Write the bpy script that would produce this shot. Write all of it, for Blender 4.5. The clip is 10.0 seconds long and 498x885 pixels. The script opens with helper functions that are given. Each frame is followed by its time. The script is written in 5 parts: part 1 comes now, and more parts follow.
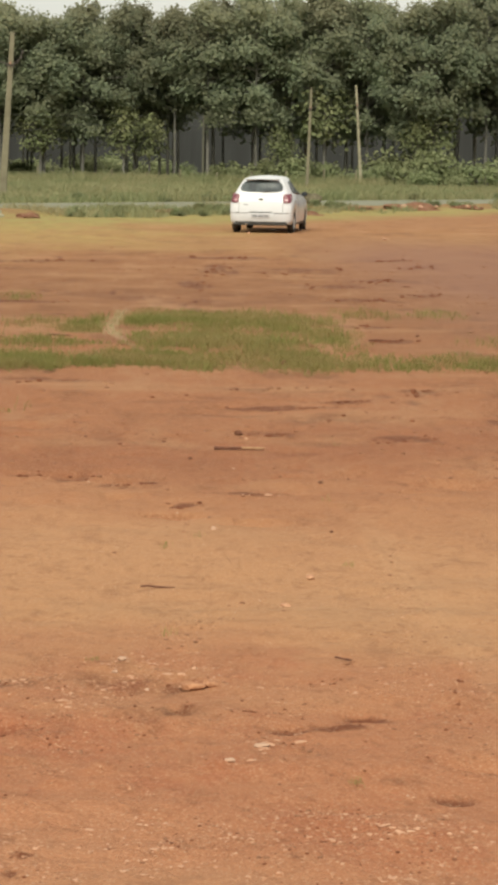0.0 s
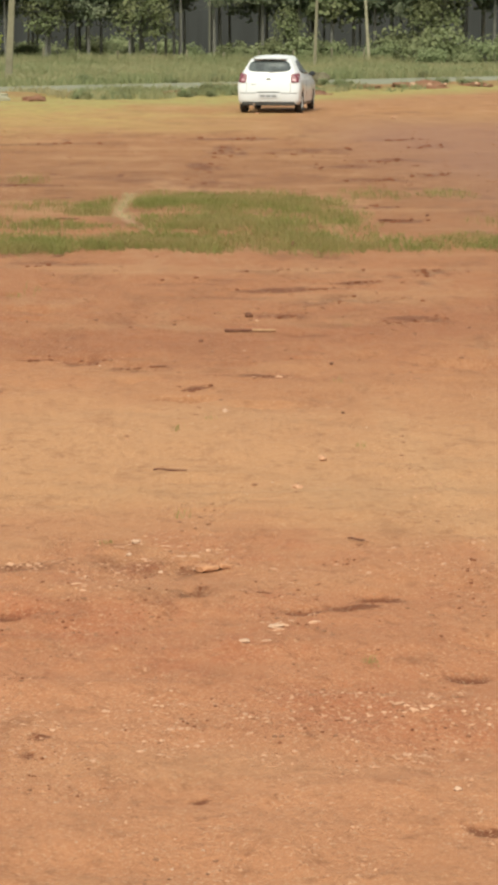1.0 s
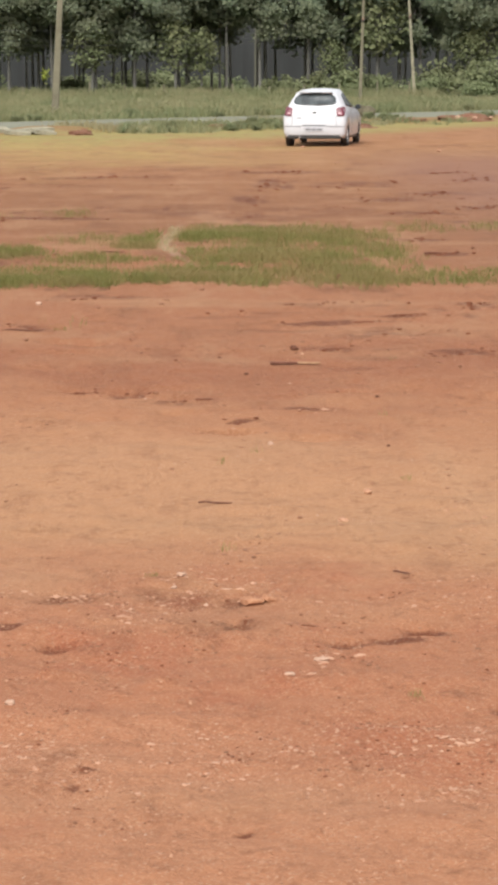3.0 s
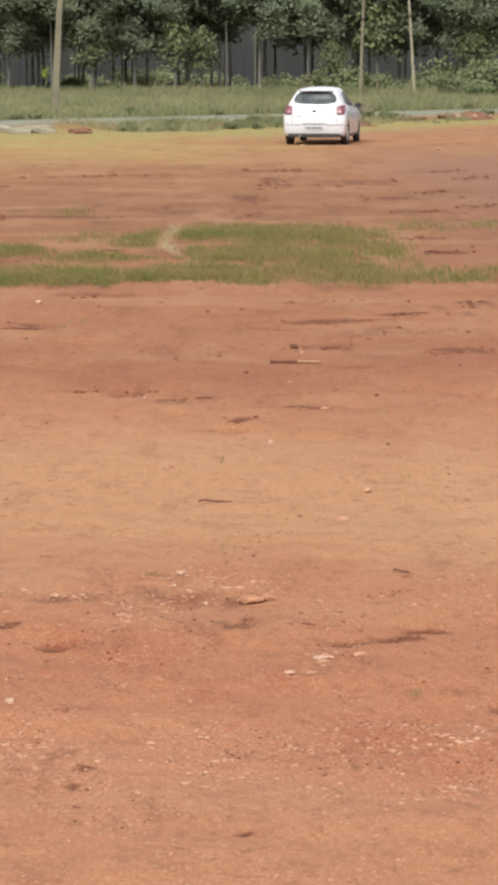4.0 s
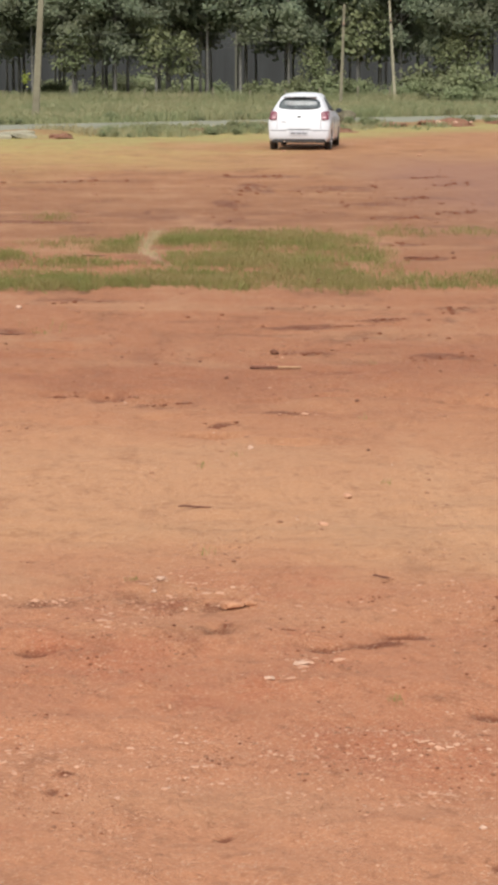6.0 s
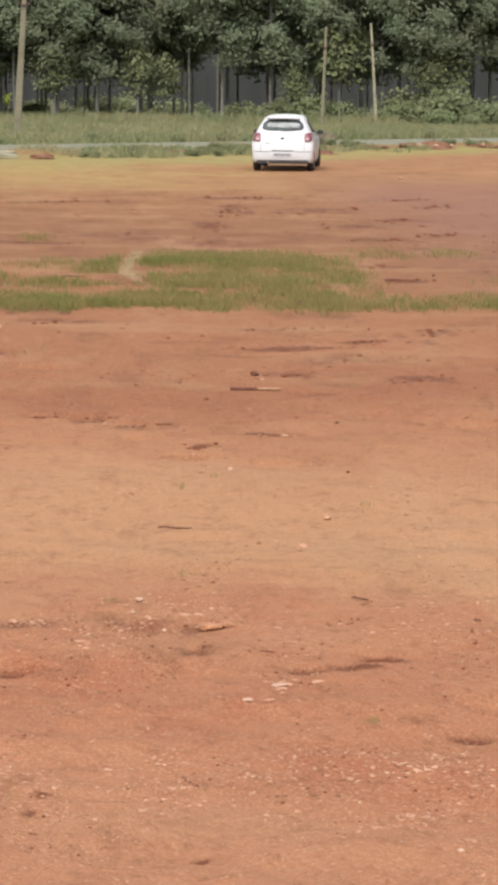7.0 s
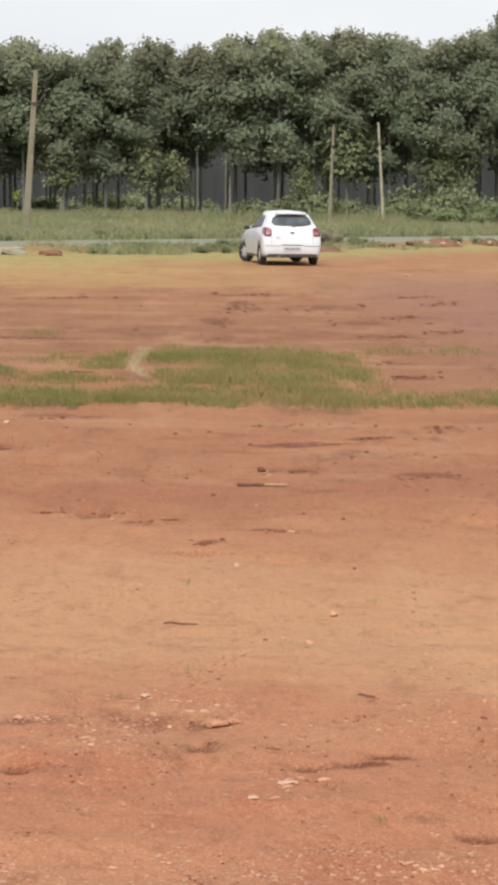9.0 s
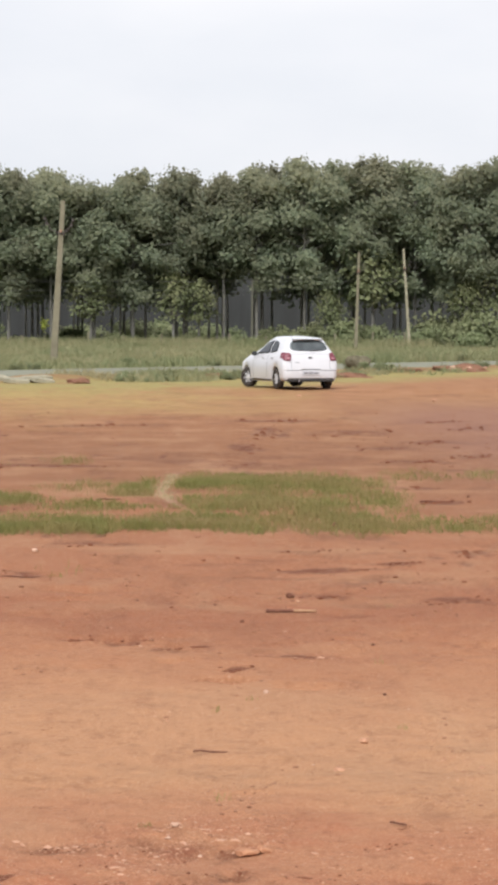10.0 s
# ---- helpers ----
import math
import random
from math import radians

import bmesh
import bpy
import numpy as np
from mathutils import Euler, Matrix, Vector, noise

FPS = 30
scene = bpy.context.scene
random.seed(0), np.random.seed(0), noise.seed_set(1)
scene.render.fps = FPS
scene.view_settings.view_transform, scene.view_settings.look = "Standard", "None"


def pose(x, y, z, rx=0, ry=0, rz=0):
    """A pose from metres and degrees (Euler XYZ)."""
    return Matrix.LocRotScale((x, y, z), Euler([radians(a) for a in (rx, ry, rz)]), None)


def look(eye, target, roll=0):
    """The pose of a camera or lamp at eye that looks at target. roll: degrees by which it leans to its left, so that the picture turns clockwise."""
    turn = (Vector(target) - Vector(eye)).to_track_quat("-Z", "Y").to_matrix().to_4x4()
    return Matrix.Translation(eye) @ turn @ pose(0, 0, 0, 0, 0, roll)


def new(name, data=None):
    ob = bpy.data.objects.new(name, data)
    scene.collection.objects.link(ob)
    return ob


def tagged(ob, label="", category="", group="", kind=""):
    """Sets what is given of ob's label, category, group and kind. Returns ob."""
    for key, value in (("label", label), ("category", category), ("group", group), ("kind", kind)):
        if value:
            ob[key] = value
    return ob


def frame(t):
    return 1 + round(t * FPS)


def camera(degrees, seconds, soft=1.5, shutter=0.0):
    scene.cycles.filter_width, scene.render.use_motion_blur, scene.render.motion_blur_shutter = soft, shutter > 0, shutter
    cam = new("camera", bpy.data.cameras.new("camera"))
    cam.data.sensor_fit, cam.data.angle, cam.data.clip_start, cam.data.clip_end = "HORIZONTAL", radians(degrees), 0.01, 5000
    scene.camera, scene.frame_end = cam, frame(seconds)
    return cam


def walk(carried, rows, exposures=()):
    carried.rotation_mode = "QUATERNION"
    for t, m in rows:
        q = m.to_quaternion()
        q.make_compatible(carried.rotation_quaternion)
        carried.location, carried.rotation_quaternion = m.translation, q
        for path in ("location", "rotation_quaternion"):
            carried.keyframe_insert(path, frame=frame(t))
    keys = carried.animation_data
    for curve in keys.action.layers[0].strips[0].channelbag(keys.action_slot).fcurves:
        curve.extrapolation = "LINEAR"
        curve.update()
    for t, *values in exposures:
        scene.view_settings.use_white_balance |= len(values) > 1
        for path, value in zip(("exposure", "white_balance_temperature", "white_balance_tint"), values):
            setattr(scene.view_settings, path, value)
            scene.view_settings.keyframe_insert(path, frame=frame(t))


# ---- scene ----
EYE = 1.68
cam = camera(12.58, 10.0, soft=4.1)
# seconds, tilt, roll and yaw of the hand-held camera, which stays on one spot
ROWS = [
    (0.0, 83.057, -0.865, -1.651),
    (0.1, 81.983, -0.557, 0.353),
    (0.2, 81.393, -0.249, 1.525),
    (0.3, 80.989, 0.059, 1.772),
    (0.4, 81.089, 0.367, 1.386),
    (0.5, 81.002, 0.675, 1.325),
    (0.6, 80.191, 0.517, 0.832),
    (0.7, 80.228, 0.360, 0.276),
    (0.8, 80.394, 0.202, -0.656),
    (0.9, 80.192, 0.044, -1.487),
    (1.0, 80.066, -0.114, -1.473),
    (1.2, 80.121, -0.014, -0.166),
    (1.3, 79.892, 0.036, 0.245),
    (1.5, 80.630, 0.136, 0.590),
    (1.7, 80.864, -0.013, 0.281),
    (1.8, 81.121, -0.087, 0.046),
    (2.0, 81.608, -0.235, -0.424),
    (2.2, 80.963, -0.149, -0.177),
    (2.5, 80.668, -0.020, 0.134),
    (2.7, 80.578, 0.005, 0.019),
    (2.8, 80.607, 0.017, -0.112),
    (3.0, 80.898, 0.042, -0.333),
    (3.2, 80.837, 0.036, -0.375),
    (4.3, 80.894, 0.006, -0.270),
    (4.5, 81.439, -0.000, 0.000),
    (5.0, 81.380, 0.066, -0.200),
    (5.5, 81.042, 0.083, -0.330),
    (5.7, 80.997, 0.045, -0.606),
    (6.8, 81.228, -0.447, -1.138),
    (7.0, 81.546, -0.523, -1.281),
    (7.2, 81.257, -0.568, -1.350),
    (7.5, 81.601, -0.634, -1.523),
    (7.8, 81.162, -0.681, -1.826),
    (8.0, 81.390, -0.712, -2.042),
    (8.2, 80.983, -0.791, -2.230),
    (8.3, 81.026, -0.830, -2.225),
    (8.5, 82.090, -0.909, -2.131),
    (8.6, 82.013, -0.871, -1.989),
    (8.7, 82.296, -0.834, -1.778),
    (8.8, 82.650, -0.796, -1.508),
    (8.9, 82.976, -0.758, -1.296),
    (9.0, 83.977, -0.721, -1.084),
    (9.1, 84.721, -0.667, -1.236),
    (9.2, 85.650, -0.613, -1.257),
    (9.3, 86.262, -0.559, -1.033),
    (9.4, 86.460, -0.505, -0.853),
    (9.5, 87.058, -0.451, -0.700),
    (9.6, 86.985, -0.401, -0.621),
    (9.7, 87.070, -0.351, -0.570),
    (9.8, 86.885, -0.301, -0.505),
    (9.9, 86.800, -0.251, -0.439),
    (10.0, 87.168, -0.201, -0.412),
]
EXPOSURES = [(0.0, 0.03, 7350, 1), (0.4, 0.19, 7350, -4), (1.3, 0.22, 6950, -1), (2.2, 0.2, 6500, 8), (8.4, 0.2, 6500, 8), (9.2, 0.21, 6400, 7), (10.0, 0.2, 6350, 9.5)]
walk(cam, [(t, pose(0, 0, EYE, rx, ry, rz)) for t, rx, ry, rz in ROWS], EXPOSURES)

# ---- light: a bright, thinly clouded sky ----
SUN_ELEVATION, SUN_AZIMUTH = 45.0, 192.0


def make_world():
    w = bpy.data.worlds.new("world")
    scene.world = w
    w.use_nodes = True
    nt = w.node_tree
    nt.nodes.clear()
    out = nt.nodes.new("ShaderNodeOutputWorld")
    bg = nt.nodes.new("ShaderNodeBackground")
    sky = nt.nodes.new("ShaderNodeTexSky")
    sky.sky_type = "NISHITA"
    sky.sun_disc = False
    sky.sun_elevation = radians(SUN_ELEVATION)
    sky.sun_rotation = radians(SUN_AZIMUTH)
    sky.air_density, sky.dust_density = 1.0, 3.0
    co = nt.nodes.new("ShaderNodeTexCoord")
    mp = nt.nodes.new("ShaderNodeMapping")
    mp.inputs["Scale"].default_value = (1.0, 1.0, 2.6)
    no = nt.nodes.new("ShaderNodeTexNoise")
    no.inputs["Scale"].default_value = 3.4
    no.inputs["Detail"].default_value = 6.0
    ramp = nt.nodes.new("ShaderNodeValToRGB")
    ramp.color_ramp.elements[0].position, ramp.color_ramp.elements[0].color = 0.3, (7.35, 7.5, 7.95, 1)
    ramp.color_ramp.elements[1].position, ramp.color_ramp.elements[1].color = 0.7, (9.3, 9.05, 9.1, 1)
    mix = nt.nodes.new("ShaderNodeMix")
    mix.data_type = "RGBA"
    mix.inputs[0].default_value = 0.9
    nt.links.new(co.outputs["Generated"], mp.inputs["Vector"])
    nt.links.new(mp.outputs[0], no.inputs["Vector"])
    nt.links.new(no.outputs["Fac"], ramp.inputs["Fac"])
    nt.links.new(sky.outputs["Color"], mix.inputs[6])
    nt.links.new(ramp.outputs["Color"], mix.inputs[7])
    nt.links.new(mix.outputs[2], bg.inputs["Color"])
    bg.inputs["Strength"].default_value = 0.1
    nt.links.new(bg.outputs[0], out.inputs[0])


make_world()
sun_data = bpy.data.lights.new("sun", "SUN")
sun_data.energy, sun_data.angle, sun_data.color = 3.95, radians(45), (1.0, 0.97, 0.92)
sun = new("sun", sun_data)
az, el = radians(SUN_AZIMUTH), radians(SUN_ELEVATION)
sun.matrix_world = look((60 * math.sin(az) * math.cos(el), 60 * math.cos(az) * math.cos(el), 60 * math.sin(el)), (0, 0, 0))


# ---- materials ----
def nodes_of(name, rough=0.8, metal=0.0, spec=0.5):
    m = bpy.data.materials.new(name)
    m.use_nodes = True
    nt = m.node_tree
    b = nt.nodes["Principled BSDF"]
    b.inputs["Roughness"].default_value = rough
    b.inputs["Metallic"].default_value = metal
    b.inputs["Specular IOR Level"].default_value = spec
    return m, nt, b


def mixed(nt, a, b, fac):
    n = nt.nodes.new("ShaderNodeMix")
    n.data_type = "RGBA"
    for sock, v in ((6, a), (7, b)):
        if isinstance(v, tuple):
            n.inputs[sock].default_value = (*v, 1)
        else:
            nt.links.new(v, n.inputs[sock])
    if isinstance(fac, float):
        n.inputs[0].default_value = fac
    else:
        nt.links.new(fac, n.inputs[0])
    return n.outputs[2]


def calc(nt, op, a, b=0.0, c=0.0):
    n = nt.nodes.new("ShaderNodeMath")
    n.operation = op
    for i, v in enumerate((a, b, c)):
        if isinstance(v, (int, float)):
            n.inputs[i].default_value = v
        else:
            nt.links.new(v, n.inputs[i])
    return n.outputs[0]


def stepped(nt, v, lo, hi, to_lo=0.0, to_hi=1.0):
    n = nt.nodes.new("ShaderNodeMapRange")
    nt.links.new(v, n.inputs[0])
    for i, x in enumerate((lo, hi, to_lo, to_hi)):
        n.inputs[i + 1].default_value = x
    return n.outputs[0]


def grain(nt, scale, detail=4.0, rough=0.55, stretch=(1, 1, 1)):
    co = nt.nodes.new("ShaderNodeTexCoord")
    mp = nt.nodes.new("ShaderNodeMapping")
    mp.inputs["Scale"].default_value = stretch
    n = nt.nodes.new("ShaderNodeTexNoise")
    n.inputs["Scale"].default_value = scale
    n.inputs["Detail"].default_value = detail
    n.inputs["Roughness"].default_value = rough
    nt.links.new(co.outputs["Object"], mp.inputs[0])
    nt.links.new(mp.outputs[0], n.inputs["Vector"])
    return n.outputs["Fac"]


def bumped(nt, b, height, strength, distance):
    n = nt.nodes.new("ShaderNodeBump")
    n.inputs["Strength"].default_value = strength
    n.inputs["Distance"].default_value = distance
    nt.links.new(height, n.inputs["Height"])
    nt.links.new(n.outputs[0], b.inputs["Normal"])


def simple(name, a, b, scale=8.0, rough=0.8, metal=0.0, bump=0.3, dist=0.01, spec=0.5, coat=0.0):
    """Two tones mixed by a coarse and a fine grain, with relief."""
    m, nt, bs = nodes_of(name, rough, metal, spec)
    n1, n2 = grain(nt, scale), grain(nt, scale * 9, 2.0)
    f = stepped(nt, calc(nt, "ADD", calc(nt, "MULTIPLY", n1, 0.65), calc(nt, "MULTIPLY", n2, 0.35)), 0.35, 0.65)
    nt.links.new(mixed(nt, a, b, f), bs.inputs["Base Color"])
    if bump:
        bumped(nt, bs, f, bump, dist)
    bs.inputs["Coat Weight"].default_value = coat
    bs.inputs["Coat Roughness"].default_value = 0.08
    return m


def foliage(name, dark, light, dry, through_light=0.25, per_thing=True, patch_scale=0.35, patch_share=0.55, bloom=None):
    """Leaves and blades: each one its own tone, some dry."""
    m, nt, b = nodes_of(name, 0.65, 0.0, 0.25)
    g = nt.nodes.new("ShaderNodeNewGeometry")
    oi = nt.nodes.new("ShaderNodeObjectInfo")
    r = g.outputs["Random Per Island"]
    col = mixed(nt, dark, light, r)
    patch = stepped(nt, grain(nt, patch_scale, 3.0), 0.42, 0.62)
    col = mixed(nt, col, dry, calc(nt, "MULTIPLY", patch, patch_share))
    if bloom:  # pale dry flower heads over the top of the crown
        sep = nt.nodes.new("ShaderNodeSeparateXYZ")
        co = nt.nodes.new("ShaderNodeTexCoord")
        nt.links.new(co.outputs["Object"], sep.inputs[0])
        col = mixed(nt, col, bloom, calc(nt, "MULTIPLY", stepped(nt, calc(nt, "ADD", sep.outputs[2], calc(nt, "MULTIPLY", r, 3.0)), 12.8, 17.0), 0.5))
    if per_thing:
        hs = nt.nodes.new("ShaderNodeHueSaturation")
        nt.links.new(stepped(nt, oi.outputs["Random"], 0, 1, 0.49, 0.512), hs.inputs["Hue"])
        nt.links.new(stepped(nt, oi.outputs["Random"], 0, 1, 0.86, 1.16), hs.inputs["Value"])
        nt.links.new(col, hs.inputs["Color"])
        col = hs.outputs["Color"]
    nt.links.new(col, b.inputs["Base Color"])
    tr = nt.nodes.new("ShaderNodeBsdfTranslucent")
    nt.links.new(col, tr.inputs["Color"])
    mx = nt.nodes.new("ShaderNodeMixShader")
    mx.inputs[0].default_value = through_light
    nt.links.new(b.outputs[0], mx.inputs[1])
    nt.links.new(tr.outputs[0], mx.inputs[2])
    nt.links.new(mx.outputs[0], nt.nodes["Material Output"].inputs["Surface"])
    return m


SOIL_BANDS = (  # metres from the standing place, soil colour
    (4.0, (0.392, 0.173, 0.091)), (5.3, (0.402, 0.182, 0.099)), (5.9, (0.363, 0.150, 0.080)), (7.2, (0.363, 0.152, 0.080)),
    (8.2, (0.402, 0.206, 0.108)), (10.0, (0.402, 0.207, 0.110)), (11.6, (0.352, 0.157, 0.080)), (13.6, (0.264, 0.099, 0.050)),
    (15.0, (0.291, 0.118, 0.059)), (19.0, (0.277, 0.114, 0.056)), (25.0, (0.214, 0.092, 0.043)), (33.0, (0.216, 0.094, 0.044)),
    (40.0, (0.240, 0.106, 0.048)), (50.0, (0.268, 0.131, 0.057)), (66.0, (0.272, 0.128, 0.058)), (80.0, (0.258, 0.119, 0.056)))


def soil_material():
    m, nt, b = nodes_of("soil", 0.95, 0.0, 0.2)
    co = nt.nodes.new("ShaderNodeTexCoord")
    sep = nt.nodes.new("ShaderNodeSeparateXYZ")
    nt.links.new(co.outputs["Object"], sep.inputs[0])
    x, y = sep.outputs[0], calc(nt, "MAXIMUM", sep.outputs[1], 3.0)
    u = calc(nt, "DIVIDE", calc(nt, "LOGARITHM", calc(nt, "DIVIDE", y, 4.0), math.e), math.log(20.0))
    broad = grain(nt, 0.22, 4.0, stretch=(1.0, 0.6, 1))
    mid = grain(nt, 1.6, 5.0, 0.6, stretch=(0.9, 0.9, 1))
    fine = grain(nt, 14.0, 4.0, 0.7)
    u = calc(nt, "ADD", u, calc(nt, "MULTIPLY", calc(nt, "SUBTRACT", broad, 0.5), 0.22))
    u = calc(nt, "ADD", u, calc(nt, "MULTIPLY", calc(nt, "SUBTRACT", mid, 0.5), 0.07))
    ramp = nt.nodes.new("ShaderNodeValToRGB")
    els = ramp.color_ramp.elements
    for i, (d, c) in enumerate(SOIL_BANDS):
        p = min(1.0, max(0.0, math.log(d / 4.0) / math.log(20.0)))
        e = els.new(p) if 0 < i < len(SOIL_BANDS) - 1 else els[0 if i == 0 else len(els) - 1]
        e.position, e.color = p, (*c, 1)
    nt.links.new(u, ramp.inputs[0])
    col = ramp.outputs[0]
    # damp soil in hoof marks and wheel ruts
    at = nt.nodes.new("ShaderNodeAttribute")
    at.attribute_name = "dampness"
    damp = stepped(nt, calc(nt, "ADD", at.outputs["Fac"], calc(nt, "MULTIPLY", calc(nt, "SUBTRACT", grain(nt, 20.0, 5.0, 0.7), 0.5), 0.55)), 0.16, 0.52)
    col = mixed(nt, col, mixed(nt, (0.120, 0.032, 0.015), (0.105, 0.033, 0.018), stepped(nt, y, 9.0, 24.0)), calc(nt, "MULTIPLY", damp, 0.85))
    # brown thatch at the foot of the grass
    th = nt.nodes.new("ShaderNodeAttribute")
    th.attribute_name = "thatch"
    col = mixed(nt, col, (0.150, 0.112, 0.042), calc(nt, "MULTIPLY", stepped(nt, th.outputs["Fac"], 0.1, 0.7), 0.7))
    # raw red earth showing through in the churned strips
    raw = calc(nt, "MULTIPLY", stepped(nt, grain(nt, 1.7, 6.0, 0.68, stretch=(0.9, 0.6, 1)), 0.52, 0.60), calc(nt, "MULTIPLY", stepped(nt, y, 4.6, 5.4), stepped(nt, y, 8.2, 7.4)))
    col = mixed(nt, col, (0.335, 0.118, 0.062), calc(nt, "MULTIPLY", raw, 0.6))
    # darker blotches and pale dusty ones
    streak = grain(nt, 2.6, 7.0, 0.72, stretch=(1.3, 0.7, 1))
    col = mixed(nt, col, (0.182, 0.068, 0.034), calc(nt, "MULTIPLY", stepped(nt, streak, 0.55, 0.65), 0.4))
    ruts = grain(nt, 0.55, 8.0, 0.74, stretch=(1.7, 0.55, 1))
    open_field = stepped(nt, y, 9.5, 17.0)
    col = mixed(nt, col, (0.350, 0.190, 0.107), calc(nt, "MULTIPLY", calc(nt, "MULTIPLY", stepped(nt, ruts, 0.47, 0.38), open_field), 0.45))
    col = mixed(nt, col, (0.158, 0.064, 0.031), calc(nt, "MULTIPLY", calc(nt, "MULTIPLY", stepped(nt, ruts, 0.52, 0.62), open_field), 0.72))
    sand = grain(nt, 95.0, 4.0, 0.8)
    col = mixed(nt, col, (0.200, 0.083, 0.045), calc(nt, "MULTIPLY", stepped(nt, sand, 0.55, 0.67), 0.38))
    col = mixed(nt, col, (0.522, 0.322, 0.209), calc(nt, "MULTIPLY", stepped(nt, sand, 0.46, 0.34), 0.75))
    crumbs = grain(nt, 38.0, 6.0, 0.75)
    col = mixed(nt, col, (0.161, 0.060, 0.033), calc(nt, "MULTIPLY", calc(nt, "MULTIPLY", stepped(nt, crumbs, 0.58, 0.68), stepped(nt, grain(nt, 1.3, 5.0, 0.6), 0.42, 0.62)), 0.75))
    col = mixed(nt, col, (0.487, 0.287, 0.174), calc(nt, "MULTIPLY", stepped(nt, crumbs, 0.42, 0.30), 0.45))
    col = mixed(nt, col, (0.400, 0.231, 0.131), calc(nt, "MULTIPLY", stepped(nt, grain(nt, 0.9, 4.0, stretch=(0.5, 1, 1)), 0.52, 0.72), 0.45))
    # grey-mauve wet clay east of the grass, thin yellow turf further out
    clay = calc(nt, "MULTIPLY", stepped(nt, calc(nt, "ADD", x, calc(nt, "MULTIPLY", broad, 4.0)), 4.0, 6.2), stepped(nt, y, 20.0, 24.0))
    clay = calc(nt, "MULTIPLY", clay, stepped(nt, y, 60.0, 46.0))
    col = mixed(nt, col, (0.225, 0.112, 0.080), calc(nt, "MULTIPLY", clay, 0.72))
    turf = calc(nt, "MULTIPLY", stepped(nt, calc(nt, "ADD", calc(nt, "SUBTRACT", calc(nt, "MULTIPLY", broad, 9.0), x), calc(nt, "MULTIPLY", calc(nt, "MAXIMUM", calc(nt, "SUBTRACT", y, 63.0), 0.0), 0.44)), 2.6, 7.0), stepped(nt, calc(nt, "ADD", y, calc(nt, "MULTIPLY", calc(nt, "ADD", mid, broad), 26.0)), 66.0, 92.0))
    turf = calc(nt, "MULTIPLY", turf, stepped(nt, grain(nt, 0.9, 6.0, 0.7, stretch=(1.2, 0.5, 1)), 0.24, 0.5))
    tuft = stepped(nt, grain(nt, 2.2, 6.0, 0.7, stretch=(1.5, 0.35, 1)), 0.42, 0.60)
    col = mixed(nt, col, mixed(nt, mixed(nt, (0.365, 0.270, 0.098), (0.268, 0.250, 0.090), stepped(nt, y, 58.0, 68.0)), (0.215, 0.190, 0.068), calc(nt, "MULTIPLY", tuft, 0.5)), calc(nt, "MULTIPLY", turf, 0.82))
    # faint tyre track across the dusty soil
    rut = calc(nt, "ABSOLUTE", calc(nt, "SUBTRACT", calc(nt, "SUBTRACT", x, 0.956), calc(nt, "MULTIPLY", calc(nt, "SUBTRACT", 9.43, y), 0.0485)))
    along = calc(nt, "MULTIPLY", stepped(nt, y, 6.4, 7.2), stepped(nt, y, 11.5, 10.2))
    col = mixed(nt, col, (0.440, 0.250, 0.142), calc(nt, "MULTIPLY", calc(nt, "MULTIPLY", stepped(nt, rut, 0.095, 0.035), along), 0.3))
    col = mixed(nt, col, (0.250, 0.115, 0.060), calc(nt, "MULTIPLY", calc(nt, "MULTIPLY", stepped(nt, calc(nt, "ABSOLUTE", calc(nt, "SUBTRACT", rut, 0.022)), 0.012, 0.003), along), 0.1))
    mid_line = calc(nt, "SUBTRACT", calc(nt, "MULTIPLY", calc(nt, "MAXIMUM", calc(nt, "SUBTRACT", y, 23.4), 0.0), 0.02), calc(nt, "MULTIPLY", calc(nt, "SUBTRACT", calc(nt, "MINIMUM", y, 23.4), 20.1), 0.145))
    way = calc(nt, "ABSOLUTE", calc(nt, "SUBTRACT", calc(nt, "ADD", x, 0.27), mid_line))
    way = calc(nt, "MULTIPLY", stepped(nt, calc(nt, "ADD", way, calc(nt, "MULTIPLY", mid, 0.12)), 0.13, 0.07), calc(nt, "MULTIPLY", stepped(nt, y, 19.8, 22.5), stepped(nt, y, 27.5, 25.0)))
    col = mixed(nt, col, (0.409, 0.278, 0.183), calc(nt, "MULTIPLY", way, 0.5))
    verge = calc(nt, "SUBTRACT", calc(nt, "MULTIPLY", calc(nt, "SUBTRACT", sep.outputs[1], 77.2), 0.564), calc(nt, "MULTIPLY", calc(nt, "ADD", x, 7.94), 0.826))
    col = mixed(nt, col, (0.205, 0.090, 0.051), calc(nt, "MULTIPLY", stepped(nt, calc(nt, "ADD", verge, calc(nt, "MULTIPLY", mid, 3.0)), -3.9, -2.4), 0.6))
    far = stepped(nt, verge, -0.8, 0.4)
    col = mixed(nt, col, (0.104, 0.113, 0.039), far)
    # crumbs: pale grit and dark grains
    vo = nt.nodes.new("ShaderNodeTexVoronoi")
    vo.inputs["Scale"].default_value = 55.0
    nt.links.new(co.outputs["Object"], vo.inputs["Vector"])
    grit = calc(nt, "MULTIPLY", stepped(nt, vo.outputs["Distance"], 0.32, 0.18), stepped(nt, grain(nt, 3.2, 3.0), 0.50, 0.66))
    col = mixed(nt, col, (0.487, 0.304, 0.191), calc(nt, "MULTIPLY", grit, 0.25))
    col = mixed(nt, col, (0.180, 0.072, 0.038), calc(nt, "MULTIPLY", stepped(nt, fine, 0.54, 0.68), 0.4))
    nt.links.new(col, b.inputs["Base Color"])
